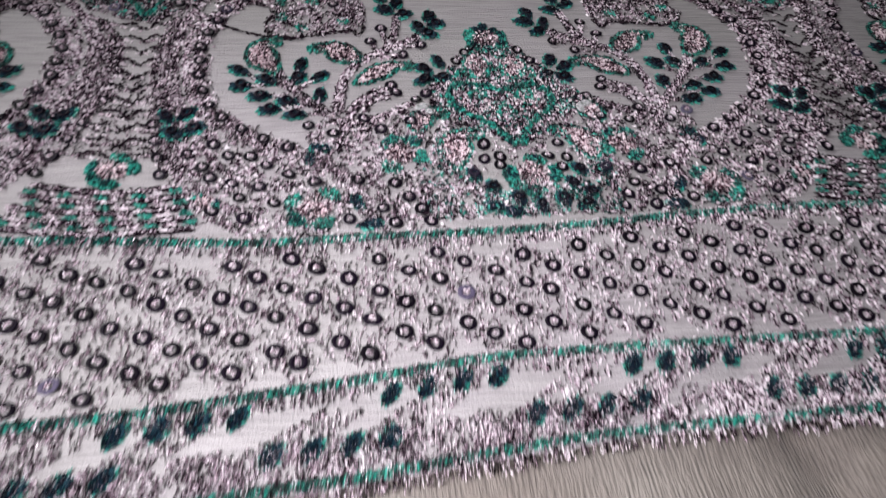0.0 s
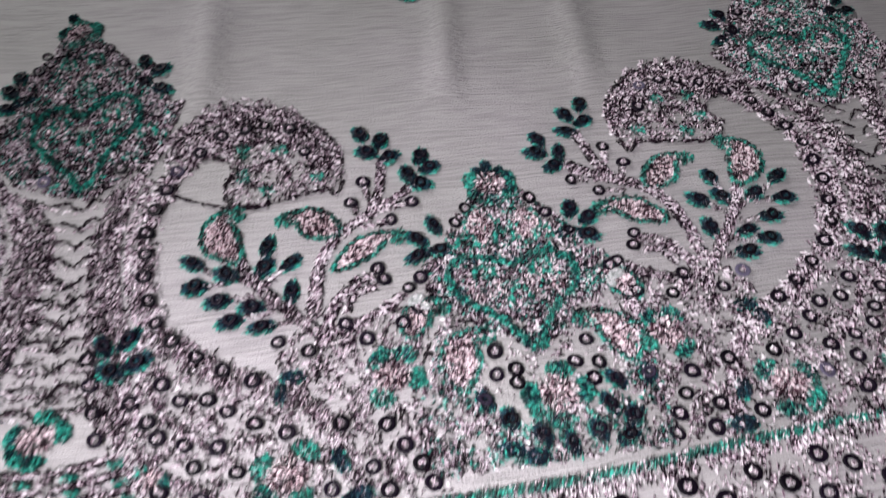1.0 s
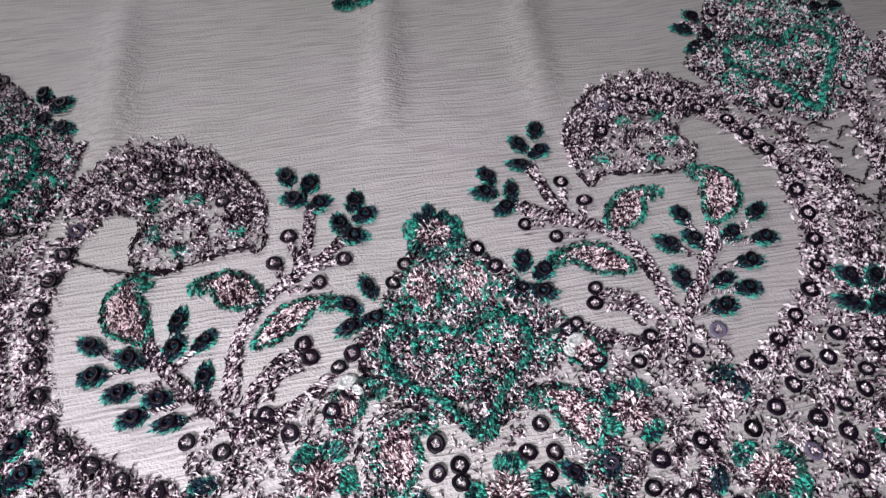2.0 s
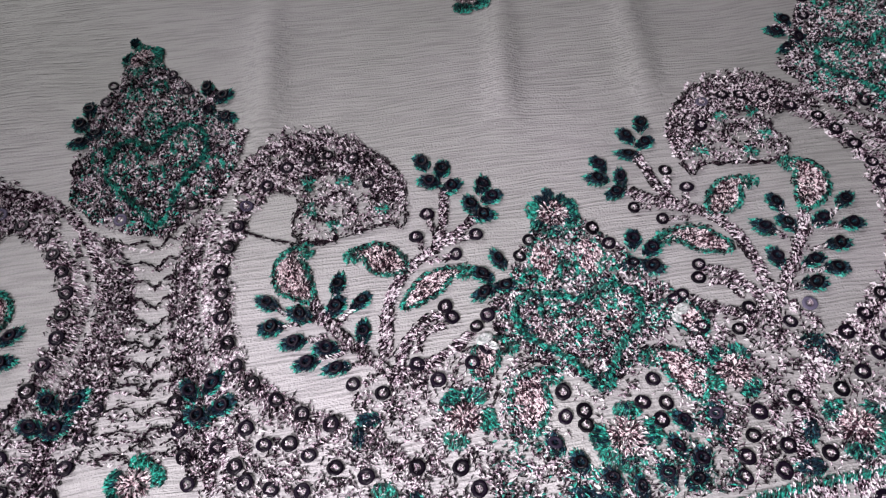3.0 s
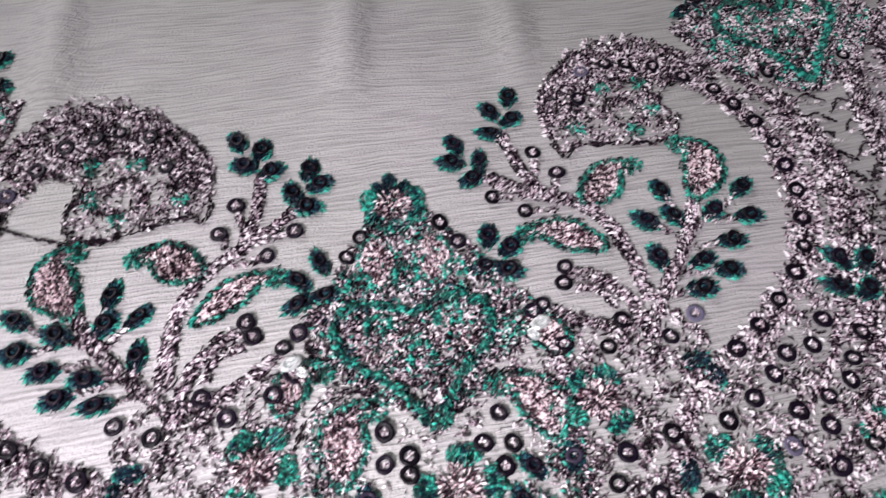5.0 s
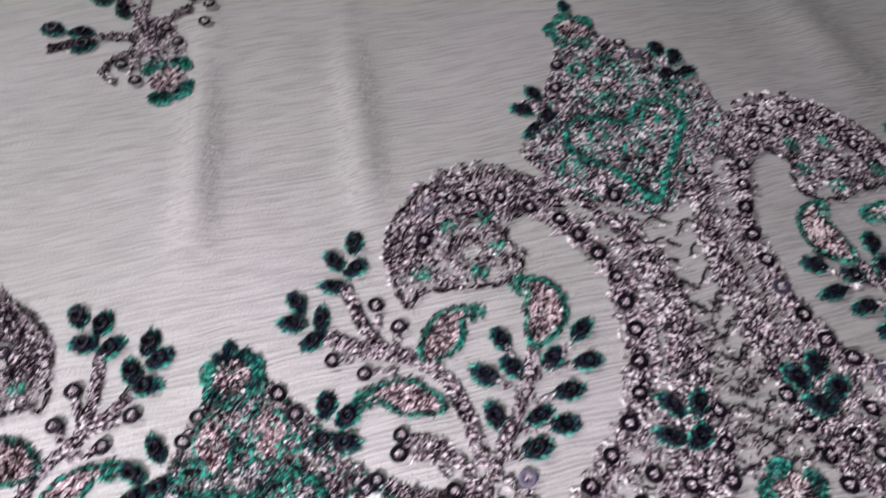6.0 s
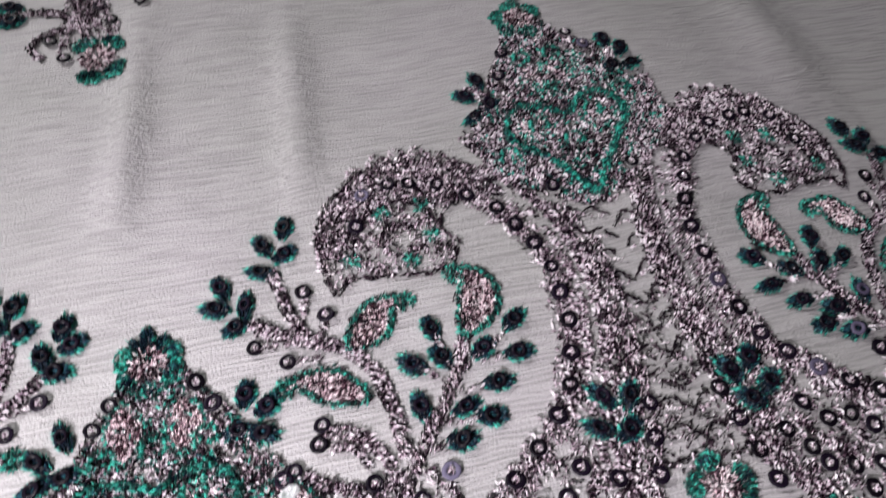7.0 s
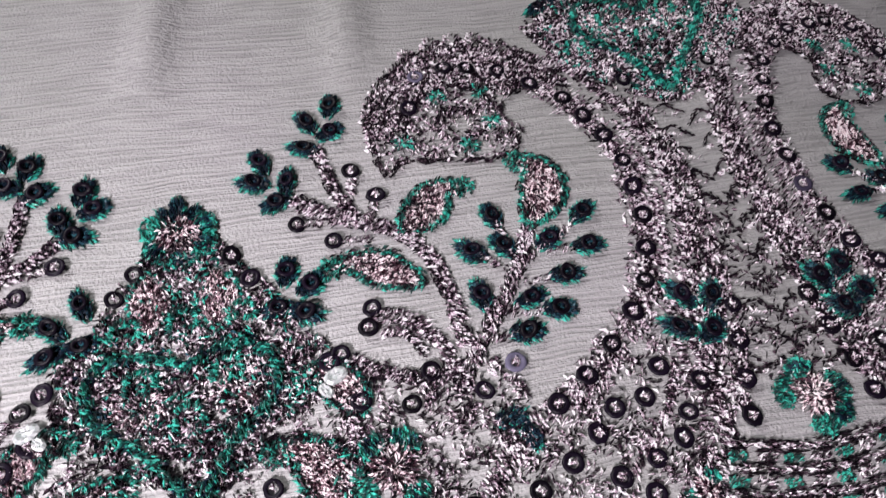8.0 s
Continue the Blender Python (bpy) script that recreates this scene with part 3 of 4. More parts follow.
def big_paisley(W):
    t = thing("paisley", "large silver lilac paisley outline with a curled head and plum sequins", "embroidery", "paisleys")
    edge, outer = curve(EDGE), curve(OUTER)
    tail = curve([(60.0, 35.8), (52, 30), (46, 24), (42, 16), (38.5, 7)])
    low = curve([(88, 27), (84, 20), (79, 13), (70, 7.5)])
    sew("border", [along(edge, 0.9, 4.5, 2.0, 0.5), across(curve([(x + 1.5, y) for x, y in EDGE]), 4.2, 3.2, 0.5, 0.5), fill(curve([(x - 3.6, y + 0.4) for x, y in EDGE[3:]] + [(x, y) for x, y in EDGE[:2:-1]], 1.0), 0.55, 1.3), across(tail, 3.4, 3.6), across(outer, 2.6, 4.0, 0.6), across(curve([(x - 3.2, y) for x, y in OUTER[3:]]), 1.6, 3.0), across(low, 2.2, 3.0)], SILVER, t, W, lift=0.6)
    sew("border_shade", [along(edge, 1.2, 1.6, 2.2, 0.5), along(outer, 1.0, 1.6, 2.2, 0.4), along(tail, 0.8, 1.2)], DARK, t, W, "dark plum threads, also filling in for shade between stitches", base=0.1)
    head = np.array([(40.2, 87.6), (38.0, 94), (38.6, 106), (45.9, 115.7), (55.8, 120.8), (66.9, 118.5), (78.7, 112.5), (83, 106), (77, 107.5), (68.6, 104.5), (66.4, 100.3), (68.8, 93.6), (62.7, 88.5), (51.1, 89.9), (43.2, 90.4)])
    line = curve(head, 0.5, True)
    crest = [(38.5, 97), (39, 106), (46, 115.5), (56, 120.5), (67, 118.3), (78, 112.5), (82, 106.5), (76, 107.5), (68, 106), (58, 109), (49, 106), (44, 98)]
    sew("head", [fill(crest, 1.2, 1.6), fill(crest, 0.7, 1.5, clumps=False), fill(line, 0.55, 1.8), fill([(40, 89), (39, 97), (48, 104), (62, 106), (68, 103), (65, 100), (68, 93.5), (62, 89)], 0.2, 1.7, clumps=False), across(curve(head[1:8]), 2.2, 2.4, 0.5), across(curve([(60, 96), (55, 94), (52, 98), (55, 102), (61, 101)]), 1.6, 3.0)], SILVER, t, W, lift=0.55, width=0.42)
    sew("head_shade", [fill(line, 0.12, 2.0), along(curve([(45, 96), (48, 105), (57, 109), (64, 105), (64, 98), (57, 94), (52, 98), (55, 103), (60, 101)]), 0.3, 3.0, 1.8, 0.2), fill(crest, 0.55, 2.0), along(line, 0.3, 2.2, 2.0, 0.2), along(curve([(42, 97), (45, 107), (52, 112.5), (62, 112.5), (76, 107)]), 1.0, 3.2, 2.0)], DARK, t, W, "dark plum threads, also filling in for shade between stitches", base=0.2)
    for c in ((63.0, 106.5), (63.5, 98.5), (58.0, 92.5), (53.5, 106.0), (44.5, 95.0)):
        sew("teal_patch", [disc(c, 2.1, 30, 1.6)], TEAL, t, W, base=0.55)
    for c in ((56.5, 113.8), (50.0, 112.0), (47.0, 103.5), (61.5, 113.0)):
        sequin(c, t, W, 0.95, 1.4)
    for x, y in ((55.5, 122.5), (60.5, 123.2), (65.5, 123.0), (70.0, 120.8), (49.5, 119.5)):
        sew("fringe_loop", [across(curve([(x - 2.6, y - 1.6), (x - 1.0, y + 1.2), (x + 1.2, y + 1.0), (x + 2.6, y - 1.8)], 0.3), 1.0, 3.5), disc((x, y - 1.2), 1.5, 8)], SILVER, t, W, width=0.4)
    for p in EDGE[1:]:
        sequin(p, t, W, 1.0, 1.3)


def sequin_field(W):
    t = thing("sequin_field", "plum sequins strewn among silver lilac stitches", "embroidery")
    off = SCATTER + LOW_RINGS
    area = [(61, 34), (72, 43), (80, 50), (86, 58), (89, 52), (87.5, 28), (80, 14), (70, 5.5), (50, 4), (40, 8), (44, 20), (52, 29)]
    mound = [(22, 4), (40, 5), (44, 20), (52, 30), (58, 36), (52, 46), (42, 45), (28, 47), (24, 40), (26, 24)]
    clear = [(88, 52), (94, 51), (85.5, 46), (91.5, 44.5), (77, 44), (84, 40)]
    trails = [across(curve(c), 1.5, 3.2, 0.6) for c in ([(88, 53), (84, 42), (78, 31), (68, 22), (56, 14)], [(86, 37), (91, 43), (92, 52)], [(84, 24), (74, 16), (62, 9)], [(58, 34), (66, 31), (72, 27), (76, 20)])]
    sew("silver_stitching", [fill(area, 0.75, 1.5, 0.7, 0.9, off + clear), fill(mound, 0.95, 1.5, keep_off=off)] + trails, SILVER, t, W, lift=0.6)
    sew("plum_stitching", [fill(area, 0.22, 1.9, keep_off=off + clear), fill(mound, 0.32, 1.9, keep_off=off)], DARK, t, W, "dark plum threads, also filling in for shade between stitches")
    for p in off:
        sequin(p, t, W)
    for p, size, turn in (((24.3, 47.2), 0.72, 20), ((22.4, 45.0), 0.5, 130)):
        x, y = W(np.array([p], float))[0]
        ob = part("clear_sequin", CLEAR_SEQUIN, t, "clear pearly sequin")
        ob.matrix_basis = pose(x * MM, y * MM, (float(cloth_z(x, y)) + 0.7) * MM, rng.normal(0, 7), rng.normal(0, 7), turn) @ Matrix.Diagonal((size, size * 0.8, 1, 1))
    flower((31.2, 30.2), 6.6, (60, 125, 200, 300), t, W)
    flower((53.2, 13.8), 7.2, (25, 130, 250, 320), t, W)
    flower((80.0, 17.5), 3.6, (50, 190), t, W)
    leaf((51.8, 35.0), 10, t, W, 0.8, False)
    leaf((54.2, 31.5), 285, t, W, 0.7, False)
    leaf((43.0, 14.5), 250, t, W, 0.8, False)
    leaf((40.0, 6.8), 175, t, W, 0.9, False)
    for c, a in (((88.2, 52.0), 125), ((94.0, 51.0), 60), ((85.4, 45.8), 150), ((91.6, 44.2), 35)):
        leaf(c, a, t, W, 0.95, lift=0.7)


def column(W):
    """Half of the ruffled column between two paisleys."""
    t = thing("ruffled_column", "silver lilac column of wavy ruffles between two paisleys", "embroidery")
    strip = [(92, 102), (97, 99), (101, 88), (102, 76), (100.5, 62), (99, 50), (97, 40), (93, 30), (88, 28), (89.5, 40), (91.5, 56), (95, 68), (96.5, 80), (95, 92)]
    heart = [(99, 72), (106, 72), (106, 34), (96, 34), (99, 52)]
    sew("column_side", [fill(strip, 1.1, 1.7, 1.45, 0.55), fill(strip, 0.6, 1.6, 1.45, 0.7, clumps=False), fill(heart, 0.10, 1.6)], SILVER, t, W, lift=0.6)
    sew("column_shade", [fill(strip, 0.7, 2.0), fill(heart, 0.2, 2.0)], DARK, t, W, "dark plum threads, also filling in for shade between stitches")
    for i in range(11):
        y = 97 - 6.1 * i
        strand([(97 - 0.3 * i, y + 2.0), (99.5 - 0.2 * i, y - 0.2), (102.5, y + 0.6), (104.5, y - 1.2), (106, y - 2.4)], t, W, "ruffle", 0.22, 2.2)
        braid([(98 - 0.3 * i, y + 0.4), (101, y - 1.4), (105, y - 2.4)], t, W, 0.8, "ruffle_edge", 2.0, 0)
    for y in (45.5, 38.5, 31.5, 25.0):
        sequin((97.6 - (45.5 - y) * 0.25, y + 3), t, W)


def half(W):
    big_paisley(W)
    upper_sprig(W)
    leafy_sprig(W)
    curl_sprig(W)
    sequin_field(W)
    column(W)


# ---- the crown over each column, and the flower and mound at its foot ----
HEART = [(105.4, 101.5), (98.7, 112.1), (91.0, 119.4), (89.8, 126.4), (95.0, 131.2), (101.5, 129.5), (106.5, 127.0), (112.5, 132.6), (119.5, 132.0), (121.8, 125.0), (115.6, 115.2), (109.4, 107.0)]


def crown(W):
    t = thing("crown_motif", "pointed crown of teal heart, flower, leaves and silver stitches", "embroidery", "crowns")
    body = [(104, 98), (94, 103), (84, 112), (79, 121), (82, 130), (88, 138), (93, 147), (97, 156), (100, 163), (109, 165), (114, 158), (120, 152), (124, 146), (127, 138), (133, 133), (134, 124), (126, 112), (114, 103)]
    off = [(115.9, 156.1), (119.3, 150.9), (95.6, 151.1), (92.5, 142.9), (116.9, 108.2), (95.3, 105.1)]
    for pts in ([(119, 138), (124, 144), (127, 149)], [(92, 132), (87, 136), (84, 141)], [(113, 156), (118, 152), (123, 150)], [(97, 152), (93, 146), (90, 140)], [(122, 120), (129, 128), (133, 135)], [(88, 118), (82, 121), (78, 125)]):
        braid(pts, t, W, 2.6, "arm", 5.0, 2.5)
    sew("crown_filling", [fill(body, 1.3, 1.6, keep_off=off), fill(body, 0.9, 1.5, keep_off=off, clumps=False), fill([(78, 124), (84, 113), (92, 106), (98, 110), (86, 126)], 1.6, 1.8), fill([(134, 136), (128, 142), (122, 128), (120, 110), (130, 120)], 1.5, 1.8)], SILVER, t, W, lift=0.55)
    sew("crown_shade", [fill(body, 0.85, 2.1, keep_off=off), fill([(134, 134), (128, 138), (122, 110), (130, 120)], 0.8, 2.0)], DARK, t, W, "dark plum threads, also filling in for shade between stitches")
    sew("teal_stitching", [fill(body, 0.24, 1.8, keep_off=off)], TEAL, t, W, base=0.5)
    line = curve(HEART, 0.4, True)
    ob = sew("heart", [across(line, 1.5, 3.8, 0.9, 0.6), along(line, 0.5, 2.0)], TEAL, t, W, "teal satin heart outline", base=0.8, lift=0.7)
    sew("heart_shade", [along(line, 0.8, 2.0, 1.5, 0.7)], NAVY, ob, W, base=0.85)
    for c in ((97.5, 123.5), (114.5, 126.0), (101.8, 141.5), (108.8, 142.0)):
        ob = sew("rose_patch", [disc(c, 4.2, 60, 1.8)], PINK, t, W, base=0.4)
        sew("patch_edge", [disc(c, 5.0, 22, 1.8, 0.8)], TEAL, ob, W, base=0.5)
    for c in ((98.0, 124.0), (113.5, 126.5), (105.5, 118.0), (100.5, 148.0), (109.5, 149.0), (124.0, 133.0), (88.0, 116.0)):
        sew("teal_curl", [across(curve([(c[0] - 2.4, c[1] - 1.5), (c[0] - 1.6, c[1] + 2.0), (c[0] + 1.6, c[1] + 2.2), (c[0] + 2.2, c[1] - 0.8), (c[0] + 0.2, c[1] - 0.6)], 0.3), 1.3, 5.0)], TEAL, t, W, base=0.8)
    flower((104.3, 164.5), 7.2, (95, 30, 165, 285, 225), t, W)
    leaf((105.6, 175.0), 85, t, W, 0.7, False)
    sew("teal_collar", [disc((105.0, 136.5), 3.4, 50, 1.8)], TEAL, t, W, base=0.6)
    for p in off:
        sequin(p, t, W, 0.95, 1.4)
    for c, a in (((125.6, 152.0), 95), ((129.4, 148.2), 65), ((124.3, 141.6), 200), ((130.4, 141.8), 20), ((86.2, 142.8), 100), ((81.8, 138.2), 150), ((87.6, 134.0), 40), ((82.5, 130.6), 210)):
        leaf(c, a, t, W, 0.92)


def mound(W):
    t = thing("flower_mound", "teal flower over a mound of dotted silver rows", "embroidery", "mounds")
    flower((105.0, 29.5), 6.6, (100, 165, 10, 270, 315), t, W)
    for k, y in enumerate((23.5, 19.6, 15.7, 11.8, 8.4)):
        row = [(87 - k * 1.6, y + 0.8), (96, y - 1.4), (105, y - 2.2), (114, y - 1.4), (124 + k * 1.6, y + 0.8)]
        line = curve(row, 0.5)
        sew("silver_braid", [along(line, 0.22, 4.5, 1.5, 0.3)], SILVER, t, W)
        sew("plum_cord", [along(line - (0, 0.8), 0.12, 2.6, 1.8, 0.12), along(line + (0, 0.8), 0.12, 1.6, 1.8, 0.12)], DARK, t, W)
        if k:
            for n in range(4, len(line) - 4, 9):
                c, d = line[n] + (0, 2.0), line[n + 2] - line[n]
                a = math.atan2(d[1], d[0])
                box = [c + (math.cos(a) * u - math.sin(a) * v, math.sin(a) * u + math.cos(a) * v) for u, v in ((-1.5, -0.75), (1.5, -0.75), (1.5, 0.75), (-1.5, 0.75))]
                sew("dash", [fill(box, 3.0, 1.6, a + 0.5, 0.3, clumps=False)], SILVER if n % 2 else TEAL, t, W, base=0.3)


# ---- the bush between the two paisleys ----
def bush(W):
    t = thing("bush_motif", "dense flowering bush of teal heart, buds, leaves and silver stitches", "embroidery")
    rings = [(-8.0, 72.4), (8.8, 73.8), (11.8, 68.5), (-11.3, 67.9), (-8.3, 30.4), (-9.0, 24.6), (-4.6, 25.4), (-5.0, 22.1), (12.5, 30.7), (8.7, 25.6), (13.8, 24.8), (11.6, 21.0), (-22.0, 52.3), (-23.5, 44.0), (23.5, 50.0)]
    body = [(0, 84), (7, 77), (13, 70), (20, 58), (25, 52), (21, 44), (14, 41), (8, 34), (2, 28), (-4, 34), (-13, 40), (-20, 46), (-23, 54), (-16, 60), (-11, 70), (-6, 77)]
    low = [(-28, 4), (-26, 20), (-20, 38), (-12, 37), (-19, 26), (-16, 20), (-4, 12), (-1, 18), (7, 17), (10, 13), (20, 24), (22, 38), (27, 34), (26, 4)]
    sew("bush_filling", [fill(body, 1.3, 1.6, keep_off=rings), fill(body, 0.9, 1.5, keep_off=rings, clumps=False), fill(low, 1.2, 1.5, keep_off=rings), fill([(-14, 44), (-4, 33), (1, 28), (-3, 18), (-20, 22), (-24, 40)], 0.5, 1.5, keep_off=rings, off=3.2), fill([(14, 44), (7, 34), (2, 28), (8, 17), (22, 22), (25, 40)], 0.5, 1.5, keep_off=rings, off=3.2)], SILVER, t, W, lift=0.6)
    sew("bush_shade", [fill(body, 0.95, 2.1, keep_off=rings), fill(low, 0.35, 2.0, keep_off=rings)], DARK, t, W, "dark plum threads, also filling in for shade between stitches")
    sew("teal_stitching", [fill(body, 0.30, 1.8, keep_off=rings), fill(low, 0.25, 2.0, keep_off=rings)], TEAL, t, W, base=0.5)
    flower((-0.3, 79.7), 6.8, (25, 155, 215, 275, 330), t, W)
    leaf((-0.2, 85.6), 90, t, W, 0.85, False)
    leaf((-2.6, 84.6), 130, t, W, 0.6, False)
    leaf((2.4, 84.4), 50, t, W, 0.6, False)
    for c in ((-5.4, 66.5), (6.2, 65.6)):
        b = sew("rose_bud", [fill(curve([(c[0], c[1] + 5), (c[0] + 3.4, c[1]), (c[0], c[1] - 6), (c[0] - 3.4, c[1])], 0.5, True), 3.6, 2.2, 1.5, 0.35, clumps=False)], PINK, t, W, base=0.5)
        sew("bud_edge", [across(curve([(c[0], c[1] + 5.5), (c[0] + 4.0, c[1]), (c[0], c[1] - 6.5), (c[0] - 4.0, c[1])], 0.5, True), 1.0, 2.6)], TEAL, b, W, base=0.5)
    heart = curve([(1.0, 29.5), (-5.0, 38.0), (-12.8, 44.6), (-15.4, 50.2), (-13.2, 55.6), (-6.6, 56.0), (0.4, 53.5), (5.0, 55.6), (11.2, 56.0), (15.0, 51.0), (13.6, 45.4), (7.6, 39.8), (4.0, 34.0)], 0.4, True)
    ob = sew("heart", [across(heart, 1.5, 3.6, 0.9, 0.6), along(heart, 0.5, 2.0)], TEAL, t, W, "teal satin heart outline", base=0.8, lift=0.7)
    sew("heart_shade", [along(heart, 0.8, 2.2, 1.5, 0.7), along(heart[40:100], 0.5, 1.5, 1.4, 0.7)], NAVY, ob, W, base=0.85)
    for c in ((-7.0, 51.0), (7.0, 51.5), (0.5, 44.0), (0.0, 61.5), (-9.5, 61.0), (10.0, 61.5)):
        sew("teal_curl", [across(curve([(c[0] - 2.4, c[1] - 1.5), (c[0] - 1.6, c[1] + 2.0), (c[0] + 1.6, c[1] + 2.2), (c[0] + 2.2, c[1] - 0.8), (c[0] + 0.2, c[1] - 0.6)], 0.3), 1.3, 5.0)], TEAL, t, W, base=0.8)
    for c in ((-7.5, 48.5), (8.0, 48.5)):
        ob = sew("rose_patch", [disc(c, 4.6, 75, 1.8)], PINK, t, W, base=0.4)
        sew("patch_edge", [disc((c[0] + (2 if c[0] < 0 else -2), c[1] + 2.5), 2.2, 26, 1.6, 0.5)], TEAL, ob, W, base=0.6)
    for c, a in (((18.3, 69.0), 75), ((22.4, 65.6), 40), ((16.0, 61.6), 190), ((21.0, 60.0), 340), ((-16.8, 68.0), 110), ((-21.6, 64.0), 140), ((-22.0, 58.5), 200), ((-16.2, 59.8), 0)):
        leaf(c, a, t, W, 0.92)
    bud((-16.6, 21.8), (-16.0, 28.5), (-14.2, 33.8), (-9.8, 34.8), t, W, 9.0)
    bud((22.4, 24.4), (21.0, 30.6), (18.4, 35.0), (13.0, 36.2), t, W, 9.0)
    braid([(24, 30), (26, 38), (25, 46)], t, W, 1.8)
    bud((27.5, 40), (25.5, 44.5), (23.5, 48.0), (19.5, 47.5), t, W, 6.5)
    bud((-26.5, 36), (-24.5, 40.5), (-22.5, 44.0), (-18.5, 43.5), t, W, 6.0)
    strand([(10, 38), (16, 39), (22, 36), (25, 30)], t, W, "vine", 0.3, 3.0)
    strand([(-9, 38), (-15, 39), (-21, 36), (-24, 30)], t, W, "vine", 0.3, 3.0)
    flower((3.2, 18.6), 7.4, (75, 175, 0, 260, 215), t, W)
    for c, a in (((-12.5, 19.2), 110), ((-8.0, 14.2), 95), ((16.3, 20.4), 130), ((23.8, 20.9), 80), ((13.4, 15.0), 115), ((17.8, 11.6), 60), ((9.5, 9.6), 105), ((15.5, 7.4), 30), ((-2.1, 10.2), 120), ((-9.0, 7.6), 165), ((-4.0, 5.6), 175), ((3.5, 7.5), 90)):
        leaf(c, a, t, W, 0.85, a not in (165, 175))
    for p in rings:
        sequin(p, t, W)


# ---- the small motif on the open cloth ----
def open_motif(W):
    t = thing("small_motif", "small scattered posy with teal flower, leaves and sequins", "embroidery")
    flower((-9.8, 171.5), 8.4, (50, 120, 250, 310), t, W)
    braid([(-12, 178), (-15, 190), (-15, 202), (-12, 212), (-8, 218)], t, W, 2.2)
    braid([(-14, 186), (-22, 192), (-32, 193), (-42, 192)], t, W, 2.0)
    braid([(-15, 196), (-20, 206), (-28, 214), (-36, 222)], t, W, 2.2)
    braid([(-14, 186), (-8, 196), (-1, 199)], t, W, 2.2)
    braid([(-16, 184), (-22, 184), (-27, 180), (-24, 174)], t, W, 1.8)
    bud((-12.5, 217), (-15.0, 225.5), (-18, 231), (-23.5, 231.8), t, W, 10.0)
    bud((-9.5, 206), (-4.5, 212.5), (0.5, 216.5), (6.2, 217.0), t, W, 8.6)
    for c, a in (((-25.7, 221.8), 115), ((-20.9, 213.2), 40), ((-27.3, 210.0), 130), ((-21.0, 203.2), 100), ((-32.4, 190.8), 190), ((-33.0, 196.5), 165), ((-41, 200), 150), ((-8, 226), 60), ((-3, 229), 40)):
        leaf(c, a, t, W, 1.05)
    for p in ((-0.3, 202.6), (4.0, 198.6), (2.1, 191.3), (-8.8, 191.7), (-6.0, 185.4), (-22.0, 180.6), (-18.4, 173.4)):
        sequin(p, t, W)
    sew("silver_stitching", [fill([(-20, 176), (-4, 180), (-8, 196), (-18, 200)], 1.0, 1.8)], SILVER, t, W)


for stretch in (w_right, w_left, w_far_right, w_far_left):
    half(stretch)
for stretch in (w_right, w_left):
    crown(stretch)
    mound(stretch)
bush(w_right)
open_motif(w_right)

# ---- cords and bands below ----
CORD_A = [(-320, 3), (-200, 1), (-128, 0.5), (-70, -1.8), (-30, -0.8), (10, 0.3), (40, 3.2), (75, 5.4), (110, 6.2), (320, 14)]
CORD_B = [(-320, -58), (-200, -50), (-103, -46), (-60, -42), (-19, -36.8), (13, -35.6), (68, -35), (320, -31)]


def cord(points, label, y_off=0.0):
    t = thing("satin_cord", label, "cord", "cords")
    c = curve([(x, y + y_off) for x, y in points], 1.0)
    sew("cord_satin", [across(c, 2.4, 5.5, 0.5, 0.1)], TEAL, t, w_right, lift=0.9, width=0.8)
    sew("cord_edge", [across(curve([(x, y + y_off - 2.4) for x, y in points], 1.0), 2.8, 3.2, 0.12, 0.4)], SILVER, t, w_right, lift=0.6)
    sew("cord_glint", [across(c, 2.2, 1.8, 0.5, 0.2)], SILVER, t, w_right, lift=0.6, base=0.75)
    return t


cord(CORD_A, "teal satin cord along the foot of the paisleys")
cord(CORD_B, "teal satin cord along the sequin band")
EDGE_LINE = [(x, float(edge_y(x)) + 1.5) for x in (-320, -200, -120, -54, -27, 8, 66, 160, 320)]
cord(EDGE_LINE, "thin pale teal and silver cord along the hem")


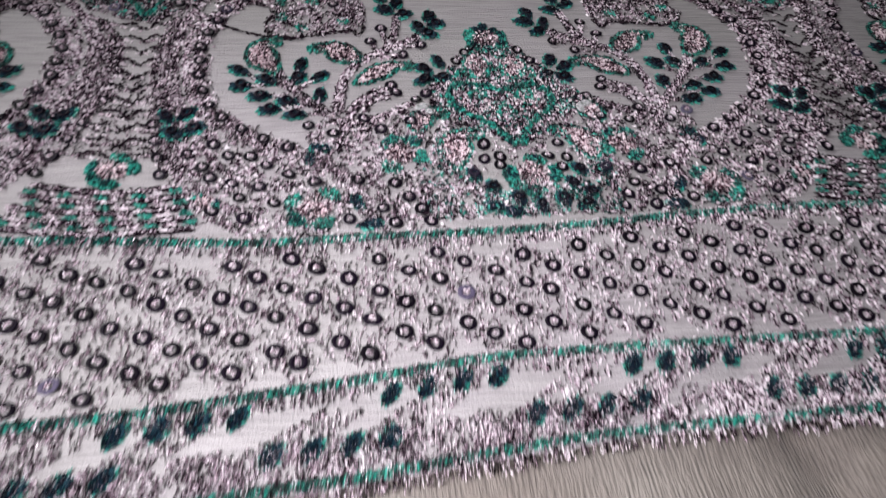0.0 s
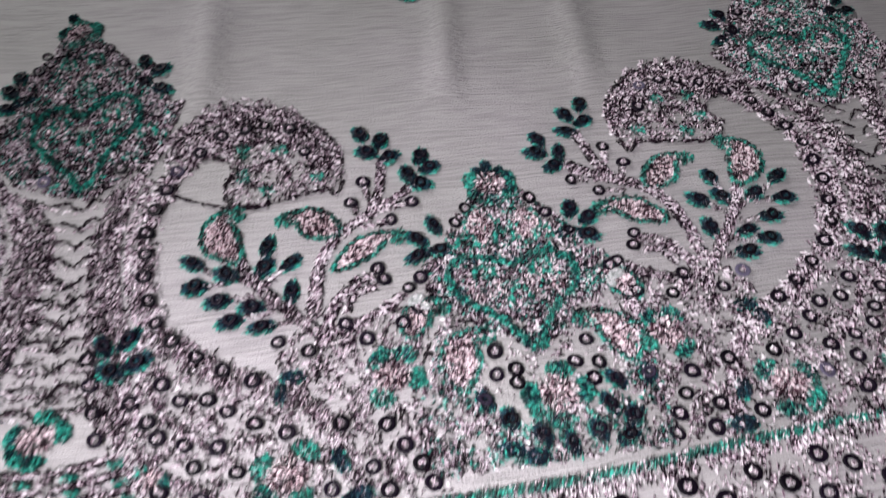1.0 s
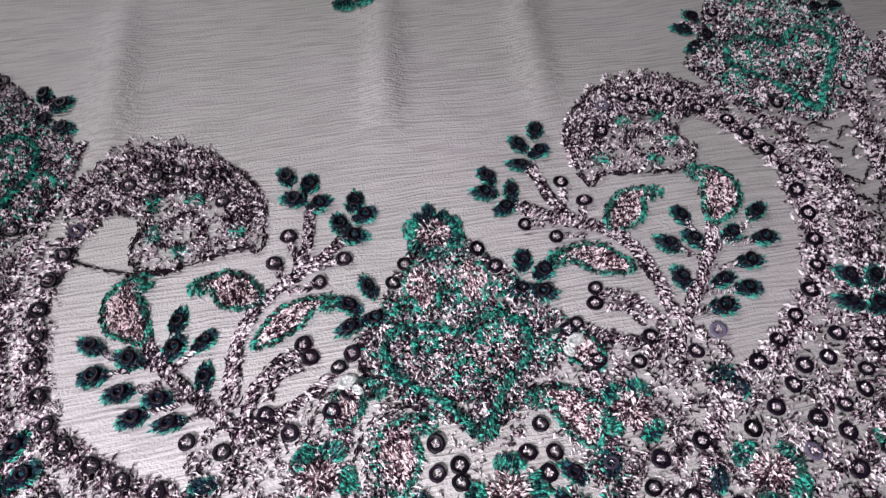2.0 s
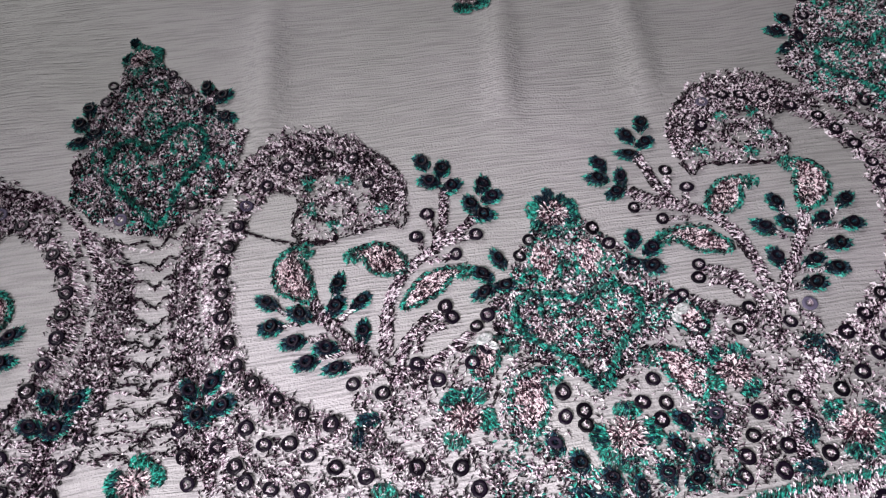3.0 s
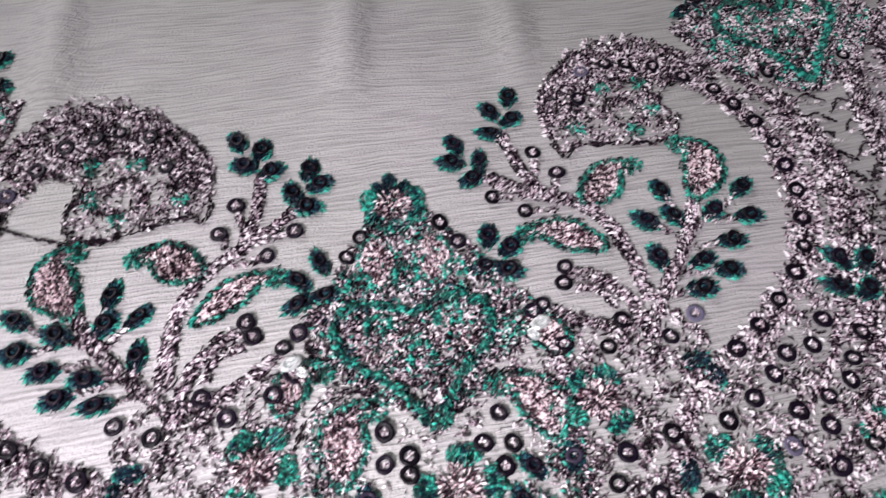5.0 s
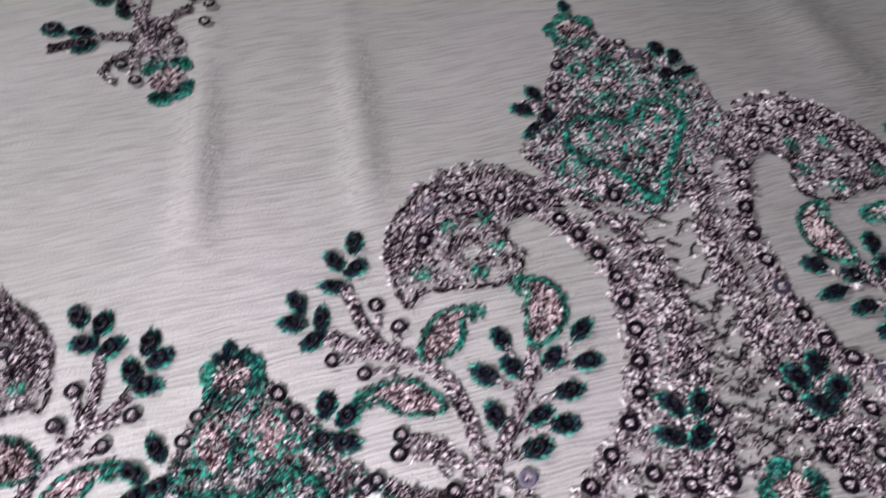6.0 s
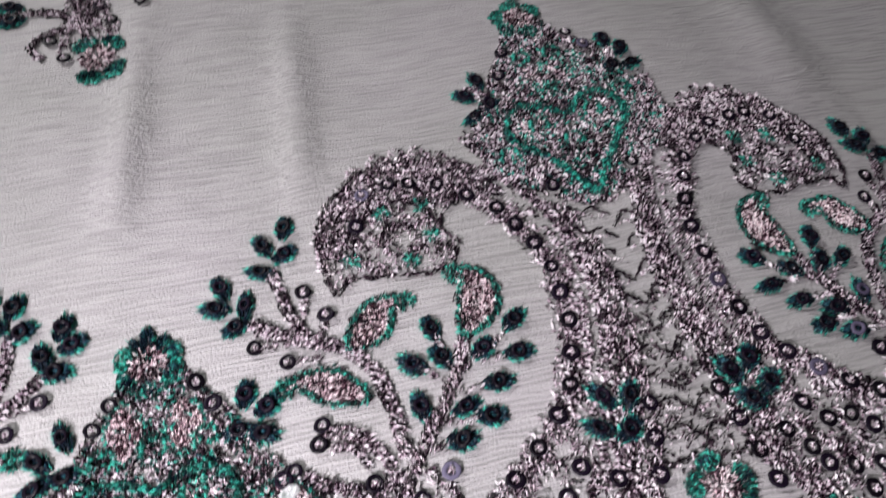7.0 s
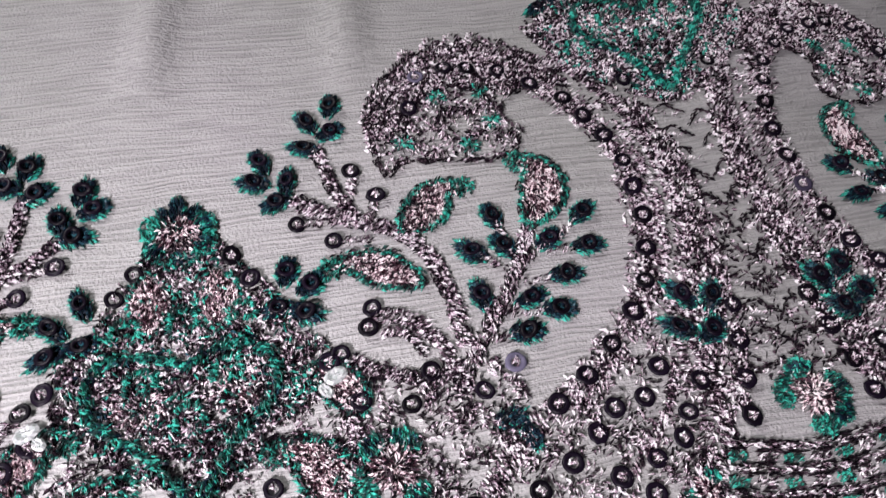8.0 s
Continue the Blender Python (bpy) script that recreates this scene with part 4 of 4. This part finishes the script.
def lattice_band():
    t = thing("sequin_band", "band of plum sequins in slanting rows between two cords", "embroidery")
    ya = lambda x: np.interp(x, [p[0] for p in CORD_A], [p[1] for p in CORD_A])
    yb = lambda x: np.interp(x, [p[0] for p in CORD_B], [p[1] for p in CORD_B])
    pts, far = [], []
    for i in range(-34, 30):
        for k in range(-18, 22):
            x, y = -32.4 + 6.4 * i - 1.25 * k, -12.1 - 3.3 * i - 8.4 * k
            if -185 < x < 165 and float(yb(x)) + 2.6 < y < float(ya(x)) - 5.2:
                (pts if -140 < x < 125 else far).append((x + rng.normal(0, 0.35), y + rng.normal(0, 0.35)))
    for p in pts:
        sequin(p, t, w_right, 1.06)
    for p in far:
        sequin(p, t, w_right, 0.95, knot=False)
    st = []
    for x, y in pts + far:
        a = rng.uniform(0, 2 * math.pi, 40)
        r = rng.uniform(2.4, 4.6, 40)
        c = np.c_[x + np.cos(a) * r, y + np.sin(a) * r]
        ang = rng.normal(1.4, 0.45, 40)
        v = np.c_[np.cos(ang), np.sin(ang)] * rng.uniform(0.6, 1.3, 40)[:, None]
        st.append(np.stack([c - v, c + v], 1))
    sew("silver_stitching", st, SILVER, t, w_right, lift=0.6)


lattice_band()


def hem_band():
    """Slanting feathers of silver with groups of four dark leaves, in two rows."""
    t = thing("hem_band", "hem band of slanting silver feathers and rows of dark teal leaves", "embroidery")
    yb = lambda x: float(np.interp(x, [p[0] for p in CORD_B], [p[1] for p in CORD_B]))
    lo = lambda x: float(edge_y(x))
    st = []
    for g in range(-5, 6):
        x0 = g * 53.0 - 40.0
        for k in range(4):
            x = x0 + 7.6 * k
            leaf((x + 1.5, yb(x) - 4.4), 55, t, w_right, 0.85, False)
            x = x0 + 31 + 7.6 * k - 53
            leaf((x, 0.35 * yb(x) + 0.65 * lo(x) + 0.5), 50, t, w_right, 0.85, False)
        for d in (0, 4, 8, 27, 31, 35):
            f = curve([(x0 - 14 + d, lo(x0 - 14) + 4), (x0 - 4 + d, lo(x0) + 9), (x0 + 4 + d, yb(x0) - 8), (x0 + 14 + d, yb(x0 + 14) - 3)])
            st.append(across(f, 1.8, 2.4, 0.6))
    xs = np.linspace(-300, 300, 121)
    area = [(x, float(edge_y(x)) + 2) for x in xs] + [(x, float(edge_y(x)) + 10) for x in xs[::-1]]
    st.append(fill(area, 1.3, 2.2, 1.3, 0.4))
    sew("feather_stitching", st, SILVER, t, w_right, lift=0.6)


hem_band()
strand([(-84.3, 88.1), (-76, 83.5), (-68, 80.5), (-60, 80)], thing("loose_thread", "dark loose thread lying across the cloth", "thread"), w_right, "strand", 0.05, 3.0)
